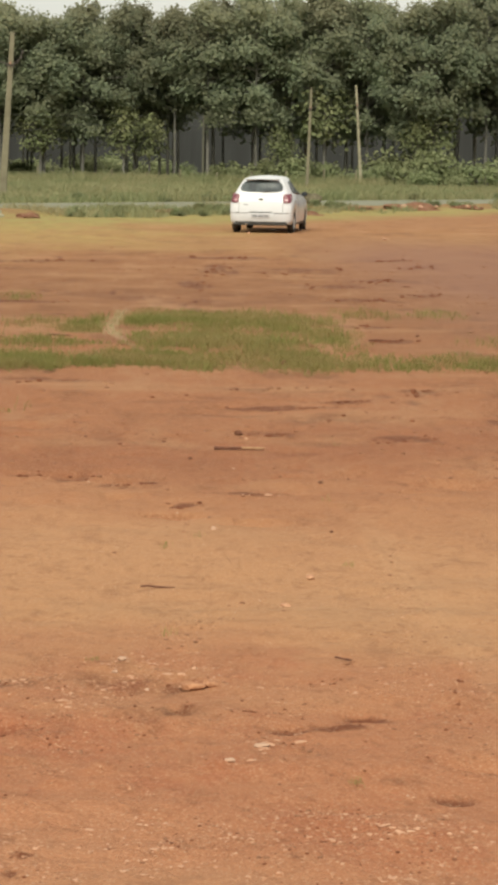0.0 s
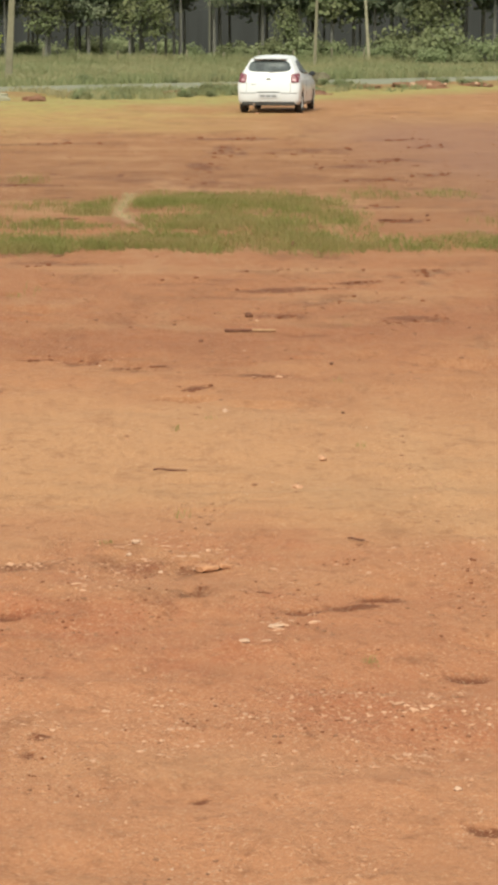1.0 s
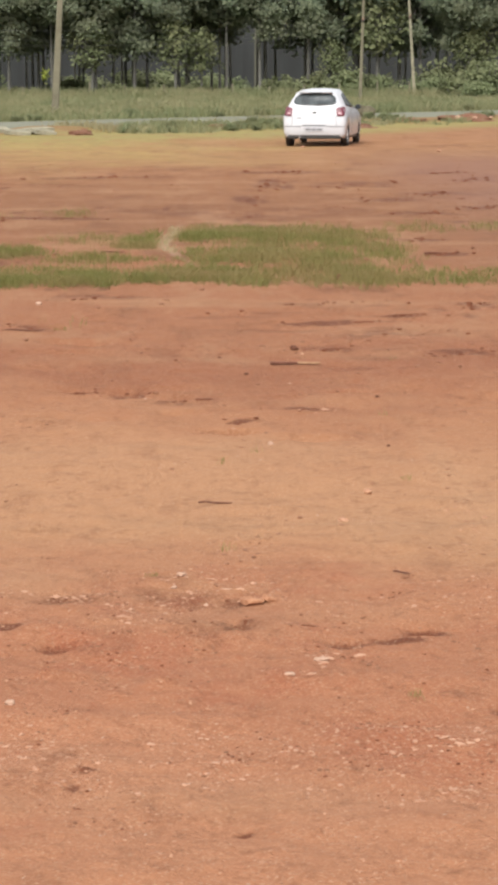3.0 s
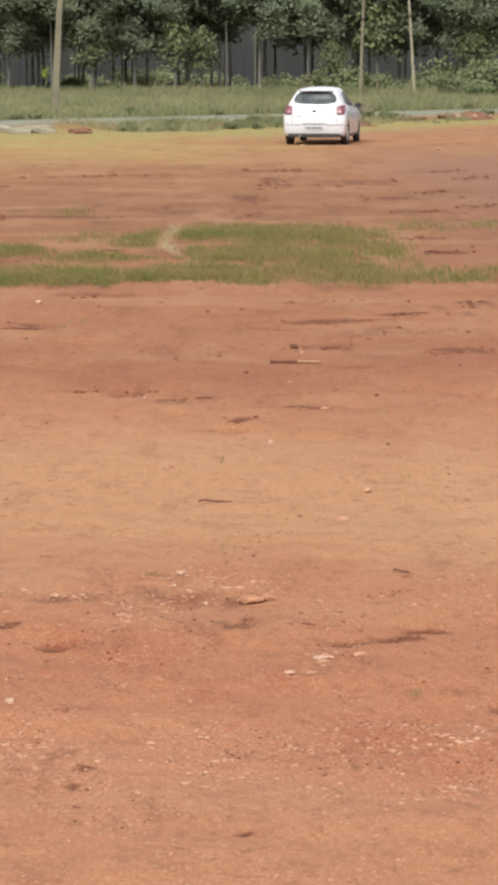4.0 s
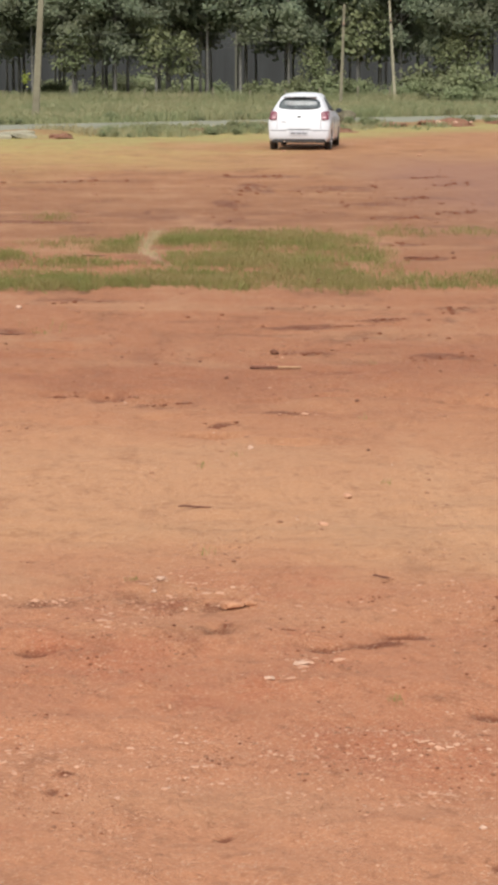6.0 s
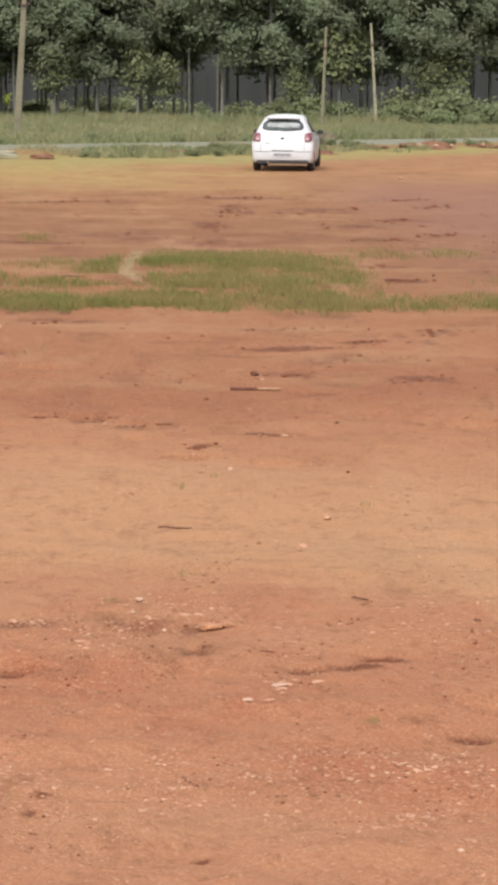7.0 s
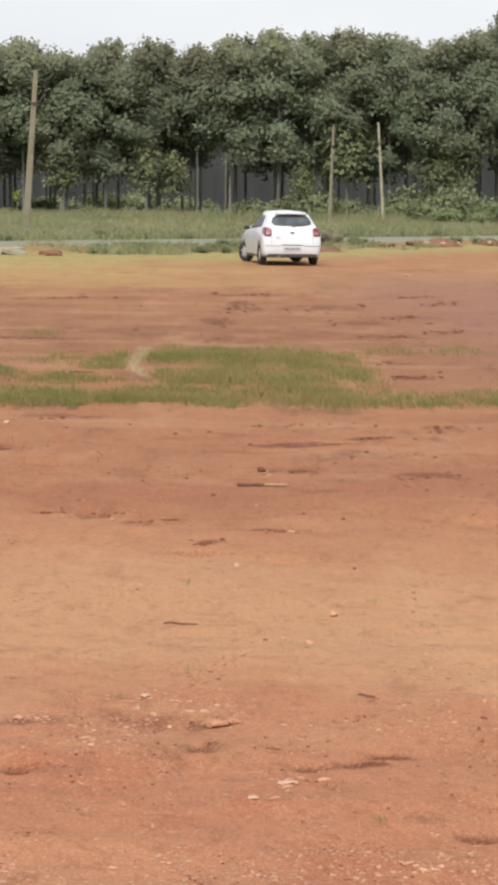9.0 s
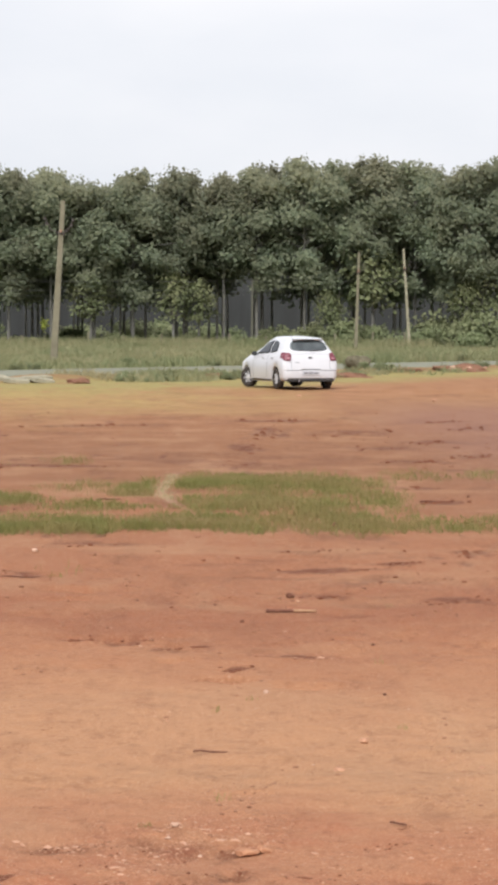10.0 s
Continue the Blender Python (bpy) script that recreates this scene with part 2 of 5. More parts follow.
    h = calc(nt, "ADD", calc(nt, "MULTIPLY", fine, 0.5), calc(nt, "ADD", streak, calc(nt, "MULTIPLY", crumbs, 0.5)))
    bumped(nt, b, h, 0.85, 0.035)
    return m


M = {
    "soil": soil_material(),
    "asphalt": simple("asphalt", (0.165, 0.165, 0.13), (0.24, 0.24, 0.19), 1.2, 1.0, spec=0.0),
    "clod": simple("clod", (0.19, 0.084, 0.048), (0.30, 0.15, 0.09), 14.0, 0.95, bump=0.6, spec=0.2),
    "heap_soil": simple("heap_soil", (0.16, 0.072, 0.046), (0.28, 0.145, 0.092), 5.0, 0.95, bump=0.8, dist=0.05, spec=0.2),
    "damp_clod": simple("damp_clod", (0.115, 0.037, 0.018), (0.205, 0.074, 0.038), 14.0, 0.9, bump=0.6, spec=0.2),
    "pebble": simple("pebble", (0.30, 0.14, 0.08), (0.50, 0.285, 0.18), 30.0, 0.9, bump=0.4, dist=0.003, spec=0.3),
    "tan_gravel": simple("tan_gravel", (0.34, 0.168, 0.105), (0.53, 0.32, 0.215), 16.0, 0.9, bump=0.5, dist=0.004, spec=0.2),
    "pale_stone": simple("pale_stone", (0.36, 0.21, 0.14), (0.50, 0.33, 0.24), 40.0, 0.85, dist=0.003, spec=0.3),
    "dark_stone": simple("dark_stone", (0.095, 0.036, 0.020), (0.15, 0.064, 0.038), 30.0, 0.9, dist=0.003, spec=0.3),
    "orange_rock": simple("orange_rock", (0.26, 0.11, 0.056), (0.45, 0.23, 0.13), 26.0, 0.9, dist=0.006, spec=0.3),
    "bark": simple("bark", (0.12, 0.115, 0.105), (0.22, 0.21, 0.19), 5.0, 0.95, bump=0.6, dist=0.02, spec=0.2),
    "dry_wood": simple("dry_wood", (0.09, 0.036, 0.026), (0.18, 0.08, 0.052), 30.0, 0.9, dist=0.003, spec=0.2),
    "peeled_wood": simple("peeled_wood", (0.25, 0.135, 0.075), (0.37, 0.22, 0.13), 30.0, 0.8, dist=0.003, spec=0.2),
    "log_wood": simple("log_wood", (0.075, 0.066, 0.045), (0.17, 0.15, 0.10), 4.0, 0.95, bump=0.6, dist=0.03, spec=0.2),
    "concrete": simple("concrete", (0.135, 0.12, 0.082), (0.21, 0.19, 0.135), 1.6, 0.9, bump=0.3, dist=0.01, spec=0.25),
    "slab": simple("slab", (0.17, 0.155, 0.11), (0.35, 0.32, 0.23), 2.6, 0.9, bump=0.4, dist=0.02, spec=0.25),
    "old_pole": simple("old_pole", (0.075, 0.072, 0.055), (0.125, 0.12, 0.09), 2.0, 0.95, bump=0.3, spec=0.2),
    "iron": simple("iron", (0.05, 0.045, 0.04), (0.10, 0.08, 0.07), 9.0, 0.6, 0.6),
    "porcelain": simple("porcelain", (0.25, 0.12, 0.08), (0.32, 0.16, 0.1), 9.0, 0.3),
    "cable": simple("cable", (0.05, 0.05, 0.05), (0.09, 0.09, 0.09), 9.0, 0.6, bump=0.0),
    "grass": foliage("grass", (0.145, 0.150, 0.045), (0.25, 0.238, 0.080), (0.31, 0.225, 0.105), 0.45, False, 0.8, 0.7),
    "straw": foliage("straw", (0.33, 0.29, 0.15), (0.46, 0.40, 0.24), (0.40, 0.32, 0.18), 0.4, False),
    "meadow": foliage("meadow", (0.15, 0.178, 0.090), (0.265, 0.27, 0.138), (0.37, 0.315, 0.185), 0.4, False, 0.18, 0.7),
    "weed": foliage("weed", (0.16, 0.19, 0.098), (0.27, 0.29, 0.155), (0.29, 0.27, 0.16), 0.5),
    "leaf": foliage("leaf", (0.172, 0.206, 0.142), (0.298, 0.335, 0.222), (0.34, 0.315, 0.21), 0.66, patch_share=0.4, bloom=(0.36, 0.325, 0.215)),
    "young_leaf": foliage("young_leaf", (0.13, 0.155, 0.078), (0.225, 0.25, 0.125), (0.26, 0.25, 0.13), 0.45, False),
    # sunlight put into the leaf colour, for the bright gap in the wood
    "sunlit_gap_leaf": foliage("sunlit_gap_leaf", (0.42, 0.48, 0.10), (0.62, 0.68, 0.18), (0.55, 0.55, 0.15), 0.5, False),
    "white_paint": simple("white_paint", (0.53, 0.54, 0.575), (0.56, 0.57, 0.605), 2.0, 0.36, bump=0.0, coat=0.6),
    "tyre_rubber": simple("tyre_rubber", (0.022, 0.020, 0.019), (0.05, 0.038, 0.03), 9.0, 0.85, bump=0.2),
    "alloy": simple("alloy", (0.50, 0.50, 0.52), (0.60, 0.60, 0.61), 9.0, 0.4, 0.25, bump=0.0),
    "black_plastic": simple("black_plastic", (0.02, 0.02, 0.02), (0.045, 0.04, 0.038), 9.0, 0.6, bump=0.1),
    "tinted_glass": simple("tinted_glass", (0.03, 0.035, 0.04), (0.10, 0.115, 0.12), 3.2, 0.06, bump=0.0, coat=0.15),
    "side_glass": simple("side_glass", (0.030, 0.034, 0.040), (0.05, 0.055, 0.062), 3.0, 0.2, bump=0.0, spec=0.08),
    "lamp_red": simple("lamp_red", (0.105, 0.014, 0.028), (0.17, 0.030, 0.052), 22.0, 0.35, bump=0.0, coat=0.05),
    "lamp_clear": simple("lamp_clear", (0.36, 0.18, 0.21), (0.46, 0.26, 0.29), 12.0, 0.25, bump=0.0, coat=0.2),
    "plate": simple("plate", (0.40, 0.40, 0.43), (0.46, 0.46, 0.49), 12.0, 0.5, bump=0.0),
    "ink": simple("ink", (0.15, 0.15, 0.165), (0.19, 0.19, 0.2), 12.0, 0.6, bump=0.0),
    "chrome": simple("chrome", (0.45, 0.46, 0.5), (0.55, 0.56, 0.6), 12.0, 0.2, 1.0, bump=0.0),
    # grey of the tailgate joints and badge, and of the crease's painted shade
    "seam_and_shade_grey": simple("seam_and_shade_grey", (0.24, 0.25, 0.27), (0.30, 0.31, 0.33), 9.0, 0.6, bump=0.0),
    "seam": simple("seam", (0.05, 0.05, 0.05), (0.09, 0.09, 0.09), 9.0, 0.8, bump=0.0),
}


# ---- building blocks ----
def part(name, bm, material, parent=None, label="", smooth=False):
    me = bpy.data.meshes.new(name)
    bm.to_mesh(me)
    bm.free()
    return mesh_part(name, me, material, parent, label, smooth)


def mesh_part(name, me, material, parent=None, label="", smooth=False):
    me.materials.append(M[material])
    if smooth:
        for p in me.polygons:
            p.use_smooth = True
    ob = new(name, me)
    if parent is not None:
        ob.parent = parent
    if label:
        ob["label"] = label
    return ob


def thing(name, m, label, category, group="", kind=""):
    ob = new(name)
    ob.empty_display_size = 0.2
    ob.matrix_basis = m
    return tagged(ob, label, category, group, kind)


def from_arrays(name, verts, faces):
    me = bpy.data.meshes.new(name)
    me.from_pydata([tuple(v) for v in verts], [], [tuple(f) for f in faces])
    me.update()
    return me


def box(bm, size, m=None, bevel=0.0):
    made = bmesh.ops.create_cube(bm, size=1.0, matrix=(m or Matrix()) @ Matrix.Diagonal((*size, 1)))
    if bevel:
        edges = {e for v in made["verts"] for e in v.link_edges}
        bmesh.ops.bevel(bm, geom=list(edges), offset=bevel, segments=2, affect="EDGES")


def tube(bm, points, radii, sides=8):
    """A tapered tube along points."""
    rings = []
    for i, p in enumerate(points):
        d = (Vector(points[min(i + 1, len(points) - 1)]) - Vector(points[max(i - 1, 0)])).normalized()
        q = d.to_track_quat("Z", "Y")
        rings.append([bm.verts.new(Vector(p) + q @ Vector((radii[i] * math.cos(a), radii[i] * math.sin(a), 0)))
                      for a in (2 * math.pi * k / sides for k in range(sides))])
    for a, b in zip(rings, rings[1:]):
        for k in range(sides):
            bm.faces.new((a[k], a[(k + 1) % sides], b[(k + 1) % sides], b[k]))
    bm.faces.new(rings[0][::-1])
    bm.faces.new(rings[-1])


def rock_mesh(name, rng, size, flat=0.6, detail=2):
    bm = bmesh.new()
    if detail:
        bmesh.ops.create_icosphere(bm, subdivisions=detail, radius=0.5)
    else:
        bmesh.ops.create_uvsphere(bm, u_segments=5, v_segments=3, radius=0.5)
        bmesh.ops.triangulate(bm, faces=bm.faces)
    off = Vector((rng.random() * 50, rng.random() * 50, 0))
    for v in bm.verts:
        v.co *= 1 + 0.45 * noise.noise(v.co * 2.2 + off) + 0.2 * noise.noise(v.co * 6 + off)
        v.co = Vector((v.co.x * size[0], v.co.y * size[1], max(v.co.z, -0.28) * size[2]))
    me = bpy.data.meshes.new(name)
    bm.to_mesh(me)
    bm.free()
    return me


# smooth value noise on arrays, for the lie of the land
def lattice(ix, iy, seed):
    n = (ix * 374761393 + iy * 668265263 + seed * 974634777) & 0xFFFFFFFF
    n = ((n ^ (n >> 13)) * 1274126177) & 0xFFFFFFFF
    return ((n ^ (n >> 16)) & 0xFFFF) / 65535.0


def value_noise(x, y, seed):
    x0, y0 = np.floor(x).astype(np.int64), np.floor(y).astype(np.int64)
    fx, fy = x - x0, y - y0
    fx, fy = fx * fx * (3 - 2 * fx), fy * fy * (3 - 2 * fy)
    a = lattice(x0, y0, seed) * (1 - fx) + lattice(x0 + 1, y0, seed) * fx
    b = lattice(x0, y0 + 1, seed) * (1 - fx) + lattice(x0 + 1, y0 + 1, seed) * fx
    return a * (1 - fy) + b * fy


ROAD_FROM, ROAD_WAY = (-7.94, 77.2), (0.564, 0.826)


def road_offset(x, y):
    """Metres from the road's near edge, positive on its far side."""
    return (y - ROAD_FROM[1]) * ROAD_WAY[0] - (x - ROAD_FROM[0]) * ROAD_WAY[1]


# hoof marks and scrapes: place, half sizes, depth
GOUGES = ((0.01, 6.88, 0.045, 0.07, 0.030), (0.34, 6.69, 0.06, 0.05, 0.022), (0.46, 6.74, 0.05, 0.05, 0.026), (0.58, 6.90, 0.05, 0.05, 0.026), (-0.54, 6.70, 0.06, 0.05, 0.026), (0.76, 6.0, 0.06, 0.05, 0.022),
          (-0.72, 6.9, 0.05, 0.06, 0.022), (0.66, 4.72, 0.05, 0.04, 0.024), (0.02, 5.0, 0.022, 0.025, 0.014), (-0.4, 5.3, 0.022, 0.03, 0.012), (0.55, 14.6, 0.3, 0.22, 0.03), (0.85, 14.0, 0.25, 0.2, 0.03),
          (-0.05, 10.9, 0.12, 0.1, 0.018), (-0.62, 12.4, 0.16, 0.14, 0.02), (0.72, 13.5, 0.2, 0.16, 0.026), (-1.0, 14.7, 0.3, 0.2, 0.02), (0.3, 15.6, 0.35, 0.2, 0.02), (1.2, 15.4, 0.3, 0.2, 0.024))


def land(x, y):
    """Height of the ground: trampled, crumbly soil, a low bank before the road, level beyond."""
    x, y = np.asarray(x, float), np.asarray(y, float)
    near = np.clip((30 - y) / 22, 0.12, 1)
    h = 0.030 * (value_noise(x * 0.45, y * 0.9, 3) - 0.5)
    h = h + near * (0.030 * (value_noise(x * 1.7, y * 3.2, 5) - 0.5) + 0.020 * (value_noise(x * 5, y * 8, 7) - 0.5) + 0.011 * (value_noise(x * 17, y * 21, 9) - 0.5))
    pits = np.clip(value_noise(x * 3.1, y * 4.6, 11) - 0.72, 0, 1) * np.clip(value_noise(x * 0.8, y * 0.8, 13) - 0.3, 0, 1)
    h = h - 0.34 * near * pits
    lumps = np.clip(value_noise(x * 9, y * 9, 15) - 0.80, 0, 1) * np.clip(value_noise(x * 1.1, y * 1.6, 17) - 0.35, 0, 1)
    h = h + 0.22 * near * lumps
    for gx, gy, rx, ry, deep in GOUGES:
        h = h - 0.75 * deep * np.exp(-(((x - gx) / rx) ** 2 + ((y - gy) / ry) ** 2) ** 2)
    h = h - 0.012 + sag(y)
    o = road_offset(x, y)
    bank = np.exp(-((o + 3.2) / 1.7) ** 2) * (0.04 + 0.22 * value_noise(x * 0.6, y * 0.35, 21)) * np.clip((y - 60) / 10, 0, 1)
    h = h + bank + 0.10 * np.clip((o + 3) / 3, 0, 1)
    return h


def sag(y):
    """The slight swell of the field where the car stands and drives."""
    def ease(a, b):
        q = np.clip((np.asarray(y, float) - a) / (b - a), 0, 1)
        return q * q * (3 - 2 * q)
    return -0.05 * ease(46, 58) + 0.07 * ease(61.5, 65.5) - 0.02 * ease(70, 76)


def land_at(x, y):
    return float(land(np.array([x]), np.array([y]))[0])


def steps_out(start, first, grow, end):
    v, d = [start], first
    while v[-1] < end:
        v.append(v[-1] + d)
        d = max(first, grow * abs(v[-1]))
    return v


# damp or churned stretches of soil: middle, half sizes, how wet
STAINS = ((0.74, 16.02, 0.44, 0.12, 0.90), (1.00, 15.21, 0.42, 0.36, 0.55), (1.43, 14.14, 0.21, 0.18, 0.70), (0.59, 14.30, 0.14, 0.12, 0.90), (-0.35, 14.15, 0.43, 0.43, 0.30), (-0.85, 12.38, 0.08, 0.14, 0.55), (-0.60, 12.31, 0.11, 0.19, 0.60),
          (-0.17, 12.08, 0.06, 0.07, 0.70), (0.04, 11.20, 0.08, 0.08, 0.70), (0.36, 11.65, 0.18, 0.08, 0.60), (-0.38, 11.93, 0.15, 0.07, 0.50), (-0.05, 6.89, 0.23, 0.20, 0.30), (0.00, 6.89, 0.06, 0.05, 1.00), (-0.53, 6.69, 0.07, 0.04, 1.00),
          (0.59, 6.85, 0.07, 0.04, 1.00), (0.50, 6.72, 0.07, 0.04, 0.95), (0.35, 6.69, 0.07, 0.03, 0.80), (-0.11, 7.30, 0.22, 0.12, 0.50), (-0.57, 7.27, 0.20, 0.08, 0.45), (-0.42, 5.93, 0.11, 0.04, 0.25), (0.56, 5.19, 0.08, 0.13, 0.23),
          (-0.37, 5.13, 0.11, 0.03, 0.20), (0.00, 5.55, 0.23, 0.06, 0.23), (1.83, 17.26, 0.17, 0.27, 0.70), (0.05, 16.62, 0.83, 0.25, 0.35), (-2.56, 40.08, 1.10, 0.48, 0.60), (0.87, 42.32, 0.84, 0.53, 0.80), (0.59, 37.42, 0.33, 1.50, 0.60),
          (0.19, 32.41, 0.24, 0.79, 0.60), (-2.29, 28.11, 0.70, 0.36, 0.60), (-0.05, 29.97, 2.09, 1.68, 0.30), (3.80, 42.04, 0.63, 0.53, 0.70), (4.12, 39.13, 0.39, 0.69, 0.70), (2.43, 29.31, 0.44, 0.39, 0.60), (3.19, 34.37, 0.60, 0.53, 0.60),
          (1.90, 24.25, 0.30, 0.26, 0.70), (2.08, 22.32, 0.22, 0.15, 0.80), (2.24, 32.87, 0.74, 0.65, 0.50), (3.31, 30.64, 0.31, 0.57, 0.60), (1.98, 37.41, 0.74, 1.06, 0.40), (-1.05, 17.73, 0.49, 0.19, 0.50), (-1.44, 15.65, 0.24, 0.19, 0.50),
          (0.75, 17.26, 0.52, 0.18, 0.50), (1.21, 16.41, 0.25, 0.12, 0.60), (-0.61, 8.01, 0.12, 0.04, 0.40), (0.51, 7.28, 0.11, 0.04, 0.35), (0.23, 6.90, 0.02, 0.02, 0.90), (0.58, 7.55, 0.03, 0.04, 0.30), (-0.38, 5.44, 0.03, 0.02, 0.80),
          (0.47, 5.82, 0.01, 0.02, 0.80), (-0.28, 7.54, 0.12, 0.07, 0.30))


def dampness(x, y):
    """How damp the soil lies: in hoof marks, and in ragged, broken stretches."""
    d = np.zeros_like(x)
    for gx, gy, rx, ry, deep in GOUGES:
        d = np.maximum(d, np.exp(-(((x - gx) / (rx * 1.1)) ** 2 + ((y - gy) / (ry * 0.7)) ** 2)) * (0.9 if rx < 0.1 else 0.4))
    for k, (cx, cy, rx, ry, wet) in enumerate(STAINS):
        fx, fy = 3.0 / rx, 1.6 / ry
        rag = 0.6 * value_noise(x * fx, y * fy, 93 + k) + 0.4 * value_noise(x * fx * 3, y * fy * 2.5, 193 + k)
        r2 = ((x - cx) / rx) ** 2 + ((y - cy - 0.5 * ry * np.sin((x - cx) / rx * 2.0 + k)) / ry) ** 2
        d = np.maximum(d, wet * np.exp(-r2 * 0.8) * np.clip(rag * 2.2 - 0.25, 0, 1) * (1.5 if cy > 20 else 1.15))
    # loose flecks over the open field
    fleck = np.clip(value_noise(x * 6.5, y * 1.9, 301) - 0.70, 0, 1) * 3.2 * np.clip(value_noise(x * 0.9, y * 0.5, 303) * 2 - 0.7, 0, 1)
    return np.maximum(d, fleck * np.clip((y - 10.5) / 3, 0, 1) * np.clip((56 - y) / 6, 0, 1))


# patches of grass on the open soil: centre, half sizes, density
GRASS_PATCHES = ((-2.6, 19.5, 2.4, 1.2, 1.0), (-0.9, 19.5, 1.0, 1.05, 1.0), (0.2, 19.6, 1.0, 1.25, 1.0), (1.0, 19.7, 0.5, 1.3, 0.65), (2.2, 19.6, 1.4, 0.95, 0.55), (4.2, 19.8, 1.2, 1.0, 0.5),
                 (0.35, 22.4, 0.95, 1.7, 0.85), (0.45, 24.8, 1.25, 1.7, 1.0), (0.85, 25.4, 0.55, 1.2, 1.0), (-0.15, 25.6, 0.6, 1.2, 0.8), (1.35, 22.6, 0.4, 2.0, 0.45),
                 (-2.45, 22.5, 0.55, 0.9, 0.9), (-0.98, 23.7, 0.28, 1.0, 0.85), (-1.7, 24.2, 0.6, 0.8, 0.22), (-1.3, 21.6, 0.7, 0.6, 0.4), (2.15, 26.2, 0.5, 1.1, 0.16), (2.95, 26.2, 0.35, 0.9, 0.2),
                 (-2.1, 29.0, 0.35, 1.1, 0.2), (-3.4, 28.4, 0.8, 1.0, 0.15), (-1.25, 15.7, 0.2, 0.35, 0.03), (3.2, 22.0, 0.6, 0.7, 0.15))


def grass_cover(x, y):
    """How closely the grass stands, 0 to 1, with ragged edges and a trodden way through it."""
    x, y = np.asarray(x, float), np.asarray(y, float)
    rag = 0.55 * (value_noise(x * 3.1, y * 1.5, 41) - 0.5) + 0.45 * (value_noise(x * 9.0, y * 4.0, 43) - 0.5)
    d = np.zeros_like(x)
    for cx, cy, rx, ry, dens in GRASS_PATCHES:
        r = np.sqrt(((x - cx) / rx) ** 2 + ((y - cy) / ry) ** 2)
        d = np.maximum(d, dens * np.clip((1.15 - r + 0.9 * rag) / 0.75, 0, 1))
    d = d * np.clip((y - 18.1 - 0.9 * (value_noise(x * 1.7, x * 0 + 1, 47) - 0.2) - 0.7 * (value_noise(x * 6.5, x * 0 + 2, 49) - 0.4)) / 0.6, 0, 1) ** (y > 17)
    way = -0.27 - 0.145 * (np.minimum(y, 23.4) - 20.1) + 0.02 * np.maximum(y - 23.4, 0)
    wide = 0.03 + 0.022 * np.clip(y - 20.5, 0, 5.0)
    d = d * (1 - 0.9 * np.exp(-((x - way) / wide) ** 4) * ((y > 20.0) & (y < 27.0)))
    return d * np.clip(1.6 * value_noise(x * 4.0, y * 1.3, 45) + 0.05, 0.2, 1)


def build_ground():
    ys = [-3000, -900, -250, -60, -15, -4, 0, 2, 3] + steps_out(3.2, 0.022, 0.0055, 130) + [140, 155, 175, 200, 260, 400, 700, 1300, 3000]
    half = steps_out(0.0, 0.022, 0.032, 40)[1:] + [55, 90, 200, 600, 1500, 3000]
    xs = [-v for v in half[::-1]] + [0.0] + half
    gx, gy = np.meshgrid(np.array(xs, float), np.array(ys, float))
    gz = land(gx, gy)
    inside = (np.abs(gx) < 40) & (gy > 2.5) & (gy < 132)
    gz = np.where(inside, gz, np.where(gy > 100, 0.1, 0.0))
    nx, ny = len(xs), len(ys)
    me = bpy.data.meshes.new("ground")
    me.vertices.add(nx * ny)
    me.vertices.foreach_set("co", np.stack([gx, gy, gz], -1).ravel())
    i = np.arange(nx * ny).reshape(ny, nx)
    quads = np.stack([i[:-1, :-1], i[:-1, 1:], i[1:, 1:], i[1:, :-1]], -1).reshape(-1, 4)
    me.loops.add(quads.size)
    me.loops.foreach_set("vertex_index", quads.ravel())
    me.polygons.add(len(quads))
    me.polygons.foreach_set("loop_start", np.arange(0, quads.size, 4))
    me.polygons.foreach_set("use_smooth", np.ones(len(quads), bool))
    me.update(calc_edges=True)
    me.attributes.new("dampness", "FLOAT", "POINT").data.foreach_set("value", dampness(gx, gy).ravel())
    me.attributes.new("thatch", "FLOAT", "POINT").data.foreach_set("value", grass_cover(gx, gy).ravel())
    tagged(mesh_part("ground", me, "soil"), "trampled red laterite soil with thin turf", "ground", kind="structure")


build_ground()


def build_road():
    wx, wy = ROAD_WAY
    nx, ny = -wy, wx
    bm = bmesh.new()
    rows = []
    for k in range(-10, 61):
        s = k * 4.0
        row = []
        for o, z in ((-0.4, 0.05), (0.0, 0.125), (3.2, 0.17), (6.4, 0.125), (6.8, 0.05)):
            j = 0.14 * noise.noise(Vector((s * 0.31, o, 2.0))) if o in (0.0, 6.4) else 0.0
            row.append(bm.verts.new((ROAD_FROM[0] + wx * s + nx * (o + j), ROAD_FROM[1] + wy * s + ny * (o + j), z)))
        rows.append(row)
    for a, b in zip(rows, rows[1:]):
        for k in range(4):
            bm.faces.new((a[k], b[k], b[k + 1], a[k + 1]))
    tagged(part("road", bm, "asphalt"), "worn grey asphalt country road with ragged edges", "road", kind="structure")


build_road()


